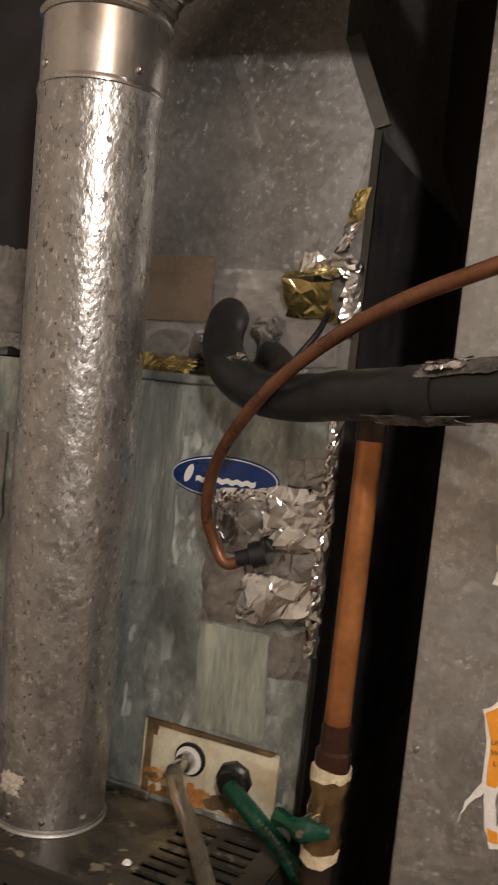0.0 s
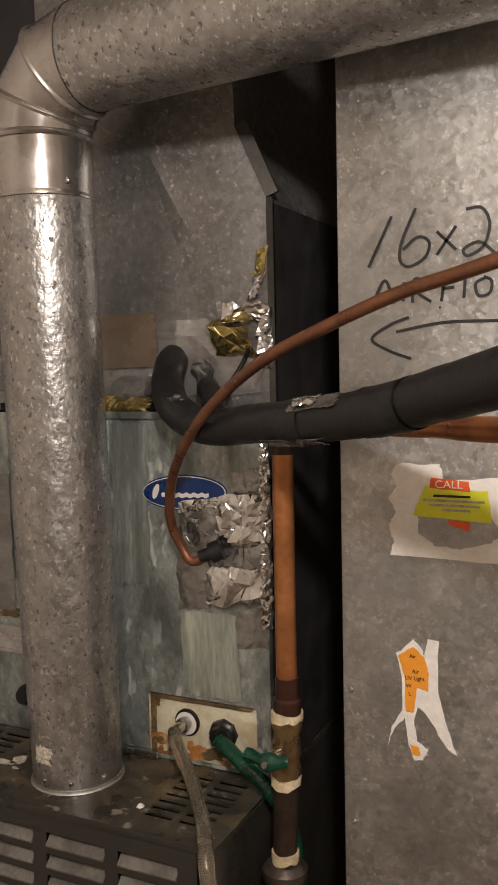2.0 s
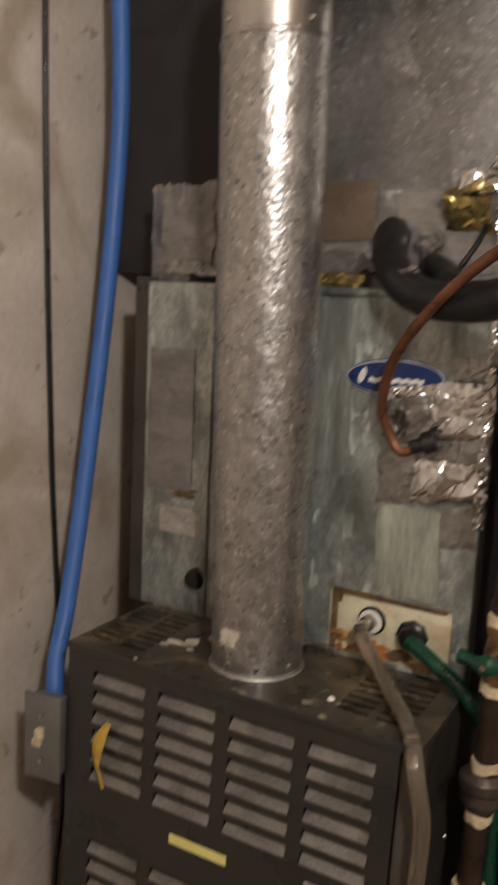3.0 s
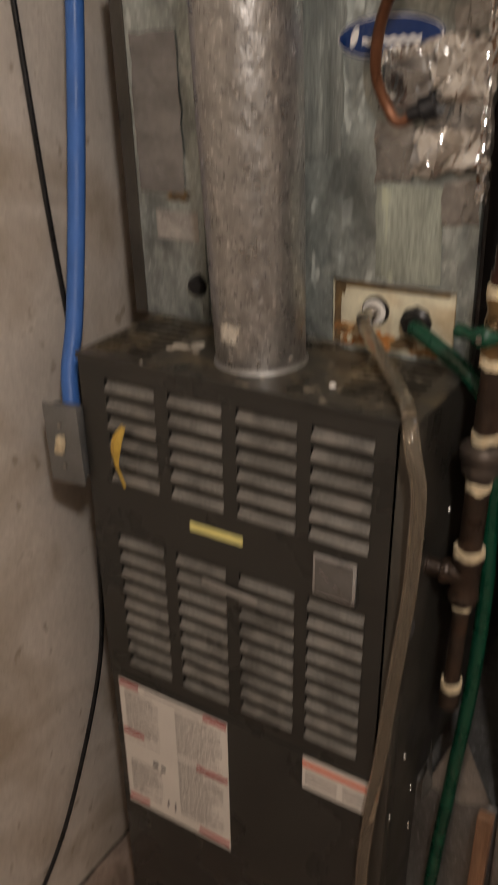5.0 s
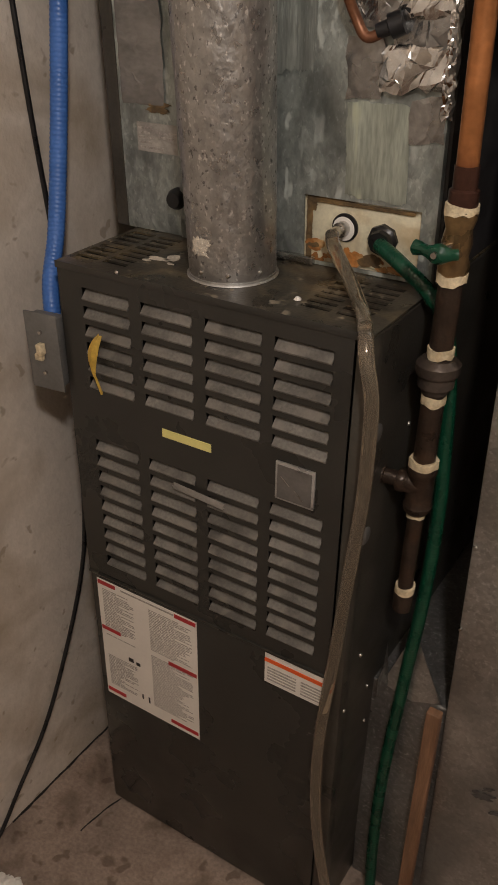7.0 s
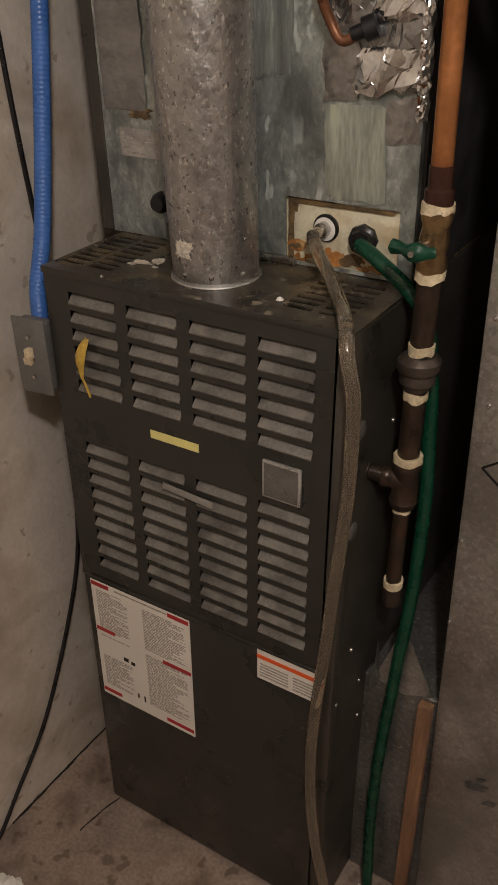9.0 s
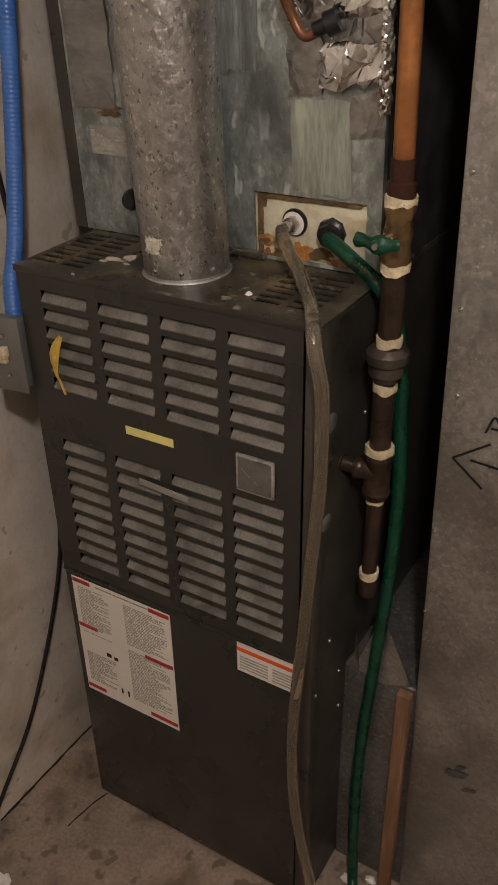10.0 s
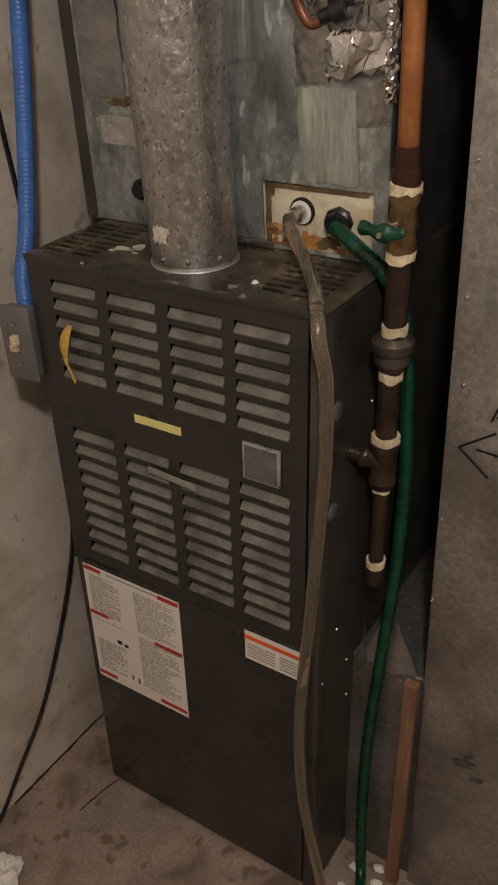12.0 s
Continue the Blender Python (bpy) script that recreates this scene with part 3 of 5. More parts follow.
# a strip of grey tape across the lower louvers
bm = crinkled((-0.012, -0.0060, 0.855), (0.088, 0, -0.006), (0.002, 0, 0.0115), 14, 3, 0.0012, 3.0, 0.05)
tagged(part("tape_strip", lean(bm), tape_grey), "dusty grey tape strip stuck across door louvers", "tape")


def hanging_tag():
    pts = smooth_path([(-0.131, -0.005, 1.068), (-0.137, -0.012, 1.052), (-0.142, -0.014, 1.032), (-0.144, -0.012, 1.012), (-0.141, -0.008, 0.994), (-0.136, -0.006, 0.974)], 6)
    bm = bmesh.new()
    rows = []
    for i, q in enumerate(pts):
        s = i / (len(pts) - 1)
        w = 0.0085 * math.sin(math.pi * min(1.0, 0.12 + s * 1.15)) if s < 0.75 else 0.0012
        rows.append([bm.verts.new(q + Vector((-w, 0.002 * s, 0.3 * w))), bm.verts.new(q + Vector((0, -0.003, 0))), bm.verts.new(q + Vector((w, 0, -0.3 * w)))])
    for a, b in zip(rows, rows[1:]):
        for k in (0, 1):
            bm.faces.new((a[k], a[k + 1], b[k + 1], b[k]))
    bmesh.ops.recalc_face_normals(bm, faces=bm.faces[:])
    bmesh.ops.solidify(bm, geom=bm.faces[:], thickness=0.0008)
    tagged(part("hanging_tag", lean(bm), tag_yellow, None, "", True), "curled yellowed plastic tag hanging on the louvered door", "tag")


hanging_tag()

# ---- the flue ----
FLUE_FOOT, FLUE_TOP = Vector((0.026, 0.091, TOP)), Vector((0.014, 0.085, 1.897))


def wrapped_smear():
    """A ragged smear that follows the round of the flue."""
    bm = crinkled((-0.5, 0, 1.198), (1.0, 0, 0), (0, 0, 0.022), 18, 12, 0.0015, 9.0, 0.28, 40.0)
    for v in bm.verts:
        w = radians(-97 + 26 * v.co.x + 250 * (v.co.z - 1.21))
        rr = 0.0592 - min(0.0, v.co.y) * 1.2
        v.co = Vector((FLUE_FOOT.x - 0.0006 + math.cos(w) * rr, FLUE_FOOT.y + math.sin(w) * rr, v.co.z))
    return bm


def flue_pipe():
    f = thing("flue_pipe", FLUE_FOOT, "spangled galvanised round flue pipe rising from the furnace top", "flue pipe")
    r, foot = 0.0620, 0.0574
    pts = [FLUE_FOOT.lerp(FLUE_TOP, k / 60) for k in range(61)]

    def dented(s, gone):
        return r - (r - foot) * max(0.0, 1 - gone / 0.30) + 0.0006 * noise.noise(Vector((0, 0, s * 9))) + (0.002 if s > 0.985 else 0)
    part("pipe", sweep(pts, dented, 64, wobble=0.006), galv_flue, f, "dented spangled galvanised pipe", True)
    a = FLUE_TOP + Vector((0, 0, 0.001))
    b = a + Vector((-0.001, 0, 0.068))
    part("band", turned(a, b, [(-0.03, r - 0.001), (0.0, r + 0.0016), (0.04, r + 0.0020), (0.08, r + 0.0005), (0.10, r + 0.0005), (0.97, r + 0.0005), (1.0, r + 0.0005)], 64), galv_smooth, f, "smooth shiny pipe band", True)
    part("collar", turned(FLUE_FOOT, FLUE_FOOT + Vector((0, 0, 0.012)), [(0.02, foot + 0.0036), (0.08, foot + 0.0034), (0.2, foot + 0.0016), (0.4, foot + 0.0012)], 64), galv, f, "flared foot collar", True)
    part("cement_smear", wrapped_smear(), cement, f, "smear of dry furnace cement")
    for ang in (-100, -62, -20):
        q = FLUE_FOOT + Vector((math.cos(radians(ang)) * foot, math.sin(radians(ang)) * foot, 0.014))
        screw(q.x, q.y + 0.001, q.z, f, 0.0035)
    for ang, z in ((-118, 1.915), (-25, 1.915)):
        q = Vector((a.x + math.cos(radians(ang)) * (r + 0.001), a.y + math.sin(radians(ang)) * (r + 0.001), z))
        screw(q.x, q.y + 0.001, q.z, f, 0.004)
    # gored elbow and the level run
    start = b
    run_dir = Vector((0.99, -0.11, 0.005)).normalized()
    rise, bend = 0.005, 0.086
    up = Vector((0, 0, 1))
    pivot = start + up * rise + run_dir * bend
    across = run_dir.cross(up).normalized()

    def ring(degrees, rr, shift=0.0):
        w = radians(degrees)
        out = -run_dir * math.cos(w) + up * math.sin(w)
        c = pivot + out * bend + (run_dir * math.sin(w) + up * math.cos(w)) * shift
        return [c + (out * math.cos(2 * math.pi * k / 48) + across * math.sin(2 * math.pi * k / 48)) * rr for k in range(48)]

    def loft(rings):
        bm = bmesh.new()
        made = [[bm.verts.new(q) for q in row] for row in rings]
        for r0, r1 in zip(made, made[1:]):
            for k in range(48):
                bm.faces.new((r0[k], r0[(k + 1) % 48], r1[(k + 1) % 48], r1[k]))
        bmesh.ops.recalc_face_normals(bm, faces=bm.faces[:])
        return bm

    for w0, w1 in ((0, 28), (28, 62), (62, 90)):
        part("elbow_gore", loft([ring(w0, r + 0.001), ring(w1, r + 0.001)]), galv_smooth, f, "", True)
    for w in (0, 28, 62):
        part("elbow_bead", loft([ring(w, r + a, d) for a, d in ((0.0005, -0.0042), (0.0034, -0.0026), (0.0045, 0.0), (0.0034, 0.0026), (0.0005, 0.0042))]), galv_smooth, f, "", True)
    p2 = pivot + up * bend
    run = [p2 + run_dir * (k * 0.05) for k in range(27)]
    part("level_pipe", sweep(run, r, 48, wobble=0.004), galv_flue, f, "level galvanised flue run", True)
    q = p2 + run_dir * 0.03
    screw(q.x, q.y - 0.034, q.z - 0.046, f, 0.0045)
    return f


flue_pipe()

# ---- coil case and plenum above the furnace ----
CY = 0.172
CASE_X0, CASE_X1, CASE_TOP = -0.222, 0.270, 1.628


def coil_case():
    c = thing("coil_case", (0.02, 0.43, TOP), "stained galvanised cooling coil case sitting on the furnace", "coil case")
    holes = [(0.086, 0.250, 1.166, 1.252)]
    bm = plate_with_holes(0.035, CASE_X1, TOP + 0.001, CASE_TOP, holes, CY, 0.002)
    box(0.035, CASE_X1, CY - 0.006, CY, CASE_TOP - 0.004, CASE_TOP + 0.006, 0.002, bm)
    box(CASE_X1 - 0.002, CASE_X1, CY + 0.002, 0.70, TOP + 0.001, CASE_TOP, 0, bm)
    front = part("front_panel", bm, casing_mat, c, "stained galvanised front panel", True)
    bm = box(CASE_X0, 0.034, CY + 0.004, CY + 0.007, TOP + 0.001, CASE_TOP + 0.004)
    box(-0.118, -0.108, CY - 0.002, CY + 0.004, TOP + 0.001, CASE_TOP, 0.001, bm)
    box(0.022, 0.036, CY - 0.006, CY + 0.004, TOP + 0.001, CASE_TOP, 0.002, bm)
    part("side_front_panel", bm, casing_mat, c, "", True)
    # added dark strip that paints the shaded gap between case and wall
    bm = box(CASE_X0 - 0.022, CASE_X0, CY + 0.002, 0.70, TOP + 0.001, CASE_TOP + 0.01, 0.002)
    part("corner_strip", bm, side_paint, c, "dark strip standing for the shaded gap between case and wall")
    part("sill", box(0.03, 0.105, CY - 0.010, CY, TOP + 0.001, TOP + 0.012, 0.002), steel, c, "bright metal sill edge")
    part("lid", box(CASE_X0, CASE_X1, CY + 0.01, 0.70, CASE_TOP - 0.006, CASE_TOP - 0.003), galv_dull, c)
    # case side coloured black for the shade between case and duct
    part("shaded_side_sheet", box(CASE_X1 + 0.0005, CASE_X1 + 0.005, CY + 0.010, 0.70, TOP + 0.001, CASE_TOP - 0.004), shaded_side, c, "side sheet coloured black for shade")
    # drain pan face, set back behind the opening
    pan = part("drain_pan", box(0.074, 0.262, CY + 0.006, CY + 0.03, TOP + 0.001, 1.258, 0.003), white_plastic, c, "yellowed white plastic drain pan face with rust stains", True)
    rng = random.Random(12)
    for k in range(34):
        x, z = rng.uniform(0.096, 0.240), 1.168 + abs(rng.gauss(0.0, 0.009))
        size = rng.uniform(0.002, 0.009)
        part("rust_patch", blot(x, z, size * rng.uniform(0.8, 2.0), size, 51.0 + k, CY + 0.0056 - k * 0.00009), (rust, dirt, rust, white_plastic)[k % 4], pan, "orange and brown rust stains")
    for k, (x, z, w, h) in enumerate(((0.087, 1.166, 0.009, 0.084), (0.088, 1.243, 0.070, 0.0075), (0.088, 1.232, 0.014, 0.016), (0.150, 1.244, 0.090, 0.005))):
        part("grime_edge", crinkled((x, CY + 0.0054 - k * 0.0002, z), (w, 0, 0.0), (0.001, 0, h), 14, 14, 0.0006, 21.0 + k, 0.14, 80), dirt, pan, "brown grime along the opening")
    bm = turned((0.143, CY + 0.014, 1.214), (0.143, CY + 0.003, 1.214), [(0, 0.0165), (0.8, 0.0165), (1, 0.0155)], 32)
    port = part("drain_port", bm, pure_white, pan, "round white drain outlet", True)
    part("port_ring", turned((0.1445, CY + 0.007, 1.2155), (0.1445, CY + 0.0035, 1.2155), [(0, 0.0186), (1, 0.0184)], 32), black_plastic, pan)
    part("barb", turned((0.143, CY + 0.006, 1.215), (0.140, CY - 0.026, 1.213), [(0, 0.010), (0.4, 0.010), (0.42, 0.0075), (1, 0.0075)], 16), steel, port, "", True)
    bm = turned((0.199, CY + 0.014, 1.209), (0.200, CY - 0.010, 1.207), [(0, 0.0205), (0.55, 0.0205), (0.64, 0.0185), (0.70, 0.0165), (1, 0.0150)], 8)
    part("drain_plug", bm, black_plastic, pan, "black threaded plug", True)
    # small black grommet low on the panel
    part("grommet", turned((-0.124, CY + 0.006, 1.216), (-0.124, CY - 0.012, 1.216), [(0, 0.016), (0.6, 0.015), (1, 0.011)], 20), black_plastic, c, "round black rubber grommet", True)
    # chalky streaks over the panel
    part("limescale_patch", crinkled((0.145, CY - 0.0003, 1.258), (0.084, 0, 0.0), (-0.003, 0, 0.114), 24, 24, 0.0003, 6.0, 0.05), streak_mat, front, "chalky white run-down streaks")
    part("limescale_patch", crinkled((0.040, CY - 0.0003, 1.40), (0.056, 0, 0.0), (0.004, 0, 0.218), 16, 40, 0.0003, 16.0, 0.10), faint_streak, front, "faint pale water streaks")
    return front, c


case_front, case = coil_case()


def plenum():
    p = thing("supply_plenum", (0.02, 0.44, 1.64), "dull grey sheet metal supply plenum with sloped shoulders", "plenum")
    y0, y1, z0 = 0.200, 0.68, 1.634
    def block(outline, ya, yb):
        bm = bmesh.new()
        f0 = [bm.verts.new((x, ya, z)) for x, z in outline]
        f1 = [bm.verts.new((x, yb, z)) for x, z in outline]
        bm.faces.new(f0)
        bm.faces.new(f1[::-1])
        n = len(outline)
        for k in range(n):
            bm.faces.new((f0[k], f0[(k + 1) % n], f1[(k + 1) % n], f1[k]))
        bmesh.ops.recalc_face_normals(bm, faces=bm.faces[:])
        return bm

    # main front, pressed to a slight ridge
    bm = bmesh.new()
    outline = [(-0.078, z0), (0.266, z0), (0.266, 1.901), (0.224, 1.993), (0.214, 2.447), (-0.078, 2.447)]
    f0 = [bm.verts.new((x, y0, z)) for x, z in outline]
    f1 = [bm.verts.new((x, y1, z)) for x, z in outline]
    ridge = [bm.verts.new((0.088, y0 - 0.006, 1.993)), bm.verts.new((0.190, y0 - 0.007, 1.806)), bm.verts.new((0.215, y0 - 0.001, z0))]
    left = bm.verts.new((-0.078, y0, 1.993))
    bm.faces.new((f0[0], ridge[2], ridge[1], ridge[0], left))
    bm.faces.new((ridge[2], f0[1], f0[2], ridge[1]))
    bm.faces.new((ridge[1], f0[2], f0[3], ridge[0]))
    bm.faces.new((left, ridge[0], f0[3], f0[4], f0[5]))
    for k in range(6):
        bm.faces.new((f0[k], f0[(k + 1) % 6], f1[(k + 1) % 6], f1[k]) if k not in (0, 5) else ((f0[0], ridge[2], f0[1], f1[1], f1[0]) if k == 0 else (f0[5], left, f0[0], f1[0], f1[5])))
    bmesh.ops.recalc_face_normals(bm, faces=bm.faces[:])
    body = part("plenum_body", bm, galv_dull, p)
    # block added in black to paint the unlit gap up to the wall
    part("gap_shade_block", block([(-0.370, 1.645), (-0.237, 1.645), (-0.237, 1.762), (-0.079, 1.762), (-0.079, 2.447), (-0.370, 2.447)], 0.285, y1), shaded_side, p, "set-back block coloured black for the unlit gap by the wall")
    part("foot_section", block([(-0.236, z0), (-0.079, z0), (-0.079, 1.760), (-0.236, 1.760)], y0, y1), galv_dull, p)
    # folded seam down the edge, over the shoulder
    edge = [Vector((0.266, y0, 1.645)), Vector((0.266, y0, 1.899)), Vector((0.224, y0, 1.991))]
    bm = bmesh.new()
    for a, b in zip(edge, edge[1:]):
        d = (b - a).normalized()
        out = Vector((d.z, 0, -d.x))
        w = 0.006 if d.z > 0.99 else 0.015
        q = [a, b, b + out * w + Vector((0, 0.006, 0)), a + out * w + Vector((0, 0.006, 0))]
        lo = [bm.verts.new(v + Vector((0, -0.002, 0))) for v in q]
        hi = [bm.verts.new(v + Vector((0, 0.003, 0))) for v in q]
        bm.faces.new(lo)
        bm.faces.new(hi[::-1])
        for k in range(4):
            bm.faces.new((lo[k], lo[(k + 1) % 4], hi[(k + 1) % 4], hi[k]))
    bmesh.ops.recalc_face_normals(bm, faces=bm.faces[:])
    part("folded_seam", bm, side_paint, p, "folded sheet metal corner seam")
    # side towards the return duct, coloured black for the shaded gap
    part("shaded_side_sheet", box(0.2665, 0.272, y0 + 0.006, y1, z0 + 0.004, 1.892), shaded_side, p, "side sheet coloured black for shade")
    # tape round the foot of the plenum
    part("tape_band", crinkled((-0.010, y0 - 0.001, 1.690), (0.112, 0, 0.003), (0, 0.0, 0.072), 24, 12, 0.0012, 2.0, 0.02, 14), brown_tape, p, "flat brown packing tape")
    part("tape_band", crinkled((-0.010, y0 - 0.0012, 1.645), (0.125, 0, 0.0), (0, 0.0, 0.044), 28, 12, 0.006, 4.0, 0.12, 34), clear_tape, p, "wrinkled clear packing film")
    part("tape_band", crinkled((0.103, y0 - 0.001, 1.652), (0.150, 0, 0.004), (0.002, 0.0, 0.100), 28, 14, 0.005, 3.0, 0.08, 26), clear_tape, p, "wrinkled clear packing film")
    part("tape_band", crinkled((-0.232, y0 - 0.001, 1.655), (0.10, 0, 0.0), (0, 0.0, 0.11), 20, 18, 0.008, 12.0, 0.12, 34), clear_tape, p)
    return p


plen = plenum()
# thin dark strip that paints the shade in the gap between case and plenum
tagged(part("gap_shade_fill", box(-0.215, 0.258, 0.205, 0.6, CASE_TOP - 0.002, 1.6335), shade_crack_black), "dark strip painted for shade in the gap between coil case and plenum", "filler")
tagged(part("fibreglass_strip", crinkled((0.0, 0.176, 1.634), (0.10, 0, -0.004), (0.0, 0.01, 0.020), 20, 6, 0.006, 7.0, 0.3, 60), gold_foil), "ragged strip of yellow insulation in the gap", "insulation")

# ---- return duct ----
DX, DY = 0.388, 0.113


def return_duct():
    d = thing("return_duct", (0.66, 0.4, 0), "tall galvanised sheet metal return air duct with handwriting and torn stickers", "duct")
    bm = box(DX, 0.95, DY, 0.66, 0.0, 2.447, 0.003)
    body = part("duct_body", bm, galv, d, "", True)
    for x, z in ((0.384, 0.694), (0.394, 1.163), (0.392, 1.32), (0.40, 1.05), (0.387, 0.84)):
        screw(x + 0.006, DY, z, d, 0.003)
    return d


duct = return_duct()


def stroke(points, parent, width=0.0032):
    """One stroke of a marker pen on the duct."""
    pts = smooth_path([(x, DY - 0.0006, z) for x, z in points], 6) if len(points) > 2 else [Vector((x, DY - 0.0006, z)) for x, z in points]
    bm = bmesh.new()
    rows = []
    for i, q in enumerate(pts):
        d = (pts[min(len(pts) - 1, i + 1)] - pts[max(0, i - 1)]).normalized()
        nrm = Vector((d.z, 0, -d.x)) * width / 2
        rows.append([bm.verts.new(q + nrm), bm.verts.new(q - nrm)])
    for a, b in zip(rows, rows[1:]):
        bm.faces.new((a[0], a[1], b[1], b[0]))
    bmesh.ops.recalc_face_normals(bm, faces=bm.faces[:])
    bmesh.ops.solidify(bm, geom=bm.faces[:], thickness=0.0003)
    return part("pen_stroke", bm, black_ink, parent)


def handwriting(parent, dx, dz):
    S = lambda *p: stroke([(x + dx, z + dz) for x, z in p], parent)
    # 16 x 25
    S((0.418, 1.810), (0.444, 1.862))
    S((0.470, 1.868), (0.455, 1.835), (0.453, 1.815), (0.463, 1.808), (0.480, 1.817), (0.484, 1.832), (0.472, 1.838), (0.456, 1.826))
    S((0.492, 1.818), (0.512, 1.846))
    S((0.492, 1.842), (0.512, 1.822))
    S((0.522, 1.862), (0.538, 1.862), (0.546, 1.846), (0.540, 1.824), (0.524, 1.815), (0.520, 1.822), (0.536, 1.828), (0.552, 1.815))
    S((0.578, 1.868), (0.560, 1.866), (0.558, 1.845), (0.574, 1.845), (0.580, 1.828), (0.562, 1.815))
    # AIRFLOW
    S((0.422, 1.770), (0.436, 1.795), (0.446, 1.770))
    S((0.428, 1.780), (0.444, 1.780))
    S((0.456, 1.772), (0.457, 1.792))
    S((0.466, 1.770), (0.468, 1.794), (0.480, 1.790), (0.470, 1.782), (0.486, 1.770))
    S((0.497, 1.770), (0.500, 1.796))
    S((0.500, 1.796), (0.514, 1.797))
    S((0.498, 1.783), (0.510, 1.784))
    S((0.522, 1.800), (0.520, 1.772))
    S((0.542, 1.792), (0.532, 1.786), (0.535, 1.774), (0.546, 1.776), (0.548, 1.788), (0.540, 1.793))
    S((0.556, 1.792), (0.562, 1.774), (0.570, 1.788), (0.576, 1.774), (0.586, 1.795))
    # arrow
    S((0.448, 1.740), (0.50, 1.748), (0.56, 1.748), (0.62, 1.752))
    S((0.462, 1.755), (0.440, 1.747), (0.421, 1.733), (0.440, 1.720), (0.464, 1.711))


writing = part("handwriting", box(0.50, 0.502, DY - 0.0004, DY + 0.001, 1.7467, 1.7487), black_ink, duct, "black marker writing: 16x25 AIRFLOW and an arrow")
handwriting(writing, 0.006, -0.016)
low_writing = part("handwriting", box(0.455, 0.457, DY - 0.0004, DY + 0.001, 0.960, 0.962), black_ink, duct, "lower black marker arrow and letters")
for pts in ([(0.448, 0.996), (0.402, 0.963)], [(0.402, 0.963), (0.444, 0.928)], [(0.425, 0.966), (0.50, 0.962), (0.60, 0.965)], [(0.440, 1.010), (0.450, 1.034), (0.462, 1.010)], [(0.446, 1.018), (0.458, 1.018)]):
    stroke([(x + 0.006, z - 0.001) for x, z in pts], low_writing)


def torn_outline(points, seed, amount=0.0022, steps=6):
    points = [(x + 0.003, z - 0.008) if z > 1.45 else (x + 0.001, z) for x, z in points]
    out = []
    for (xa, za), (xb, zb) in zip(points, points[1:] + points[:1]):
        for k in range(steps):
            t = k / steps
            x, z = xa + (xb - xa) * t, za + (zb - za) * t
            out.append((x + amount * noise.noise(Vector((x * 300, z * 300, seed))), z + amount * noise.noise(Vector((z * 300, x * 300, seed + 5)))))
    return out


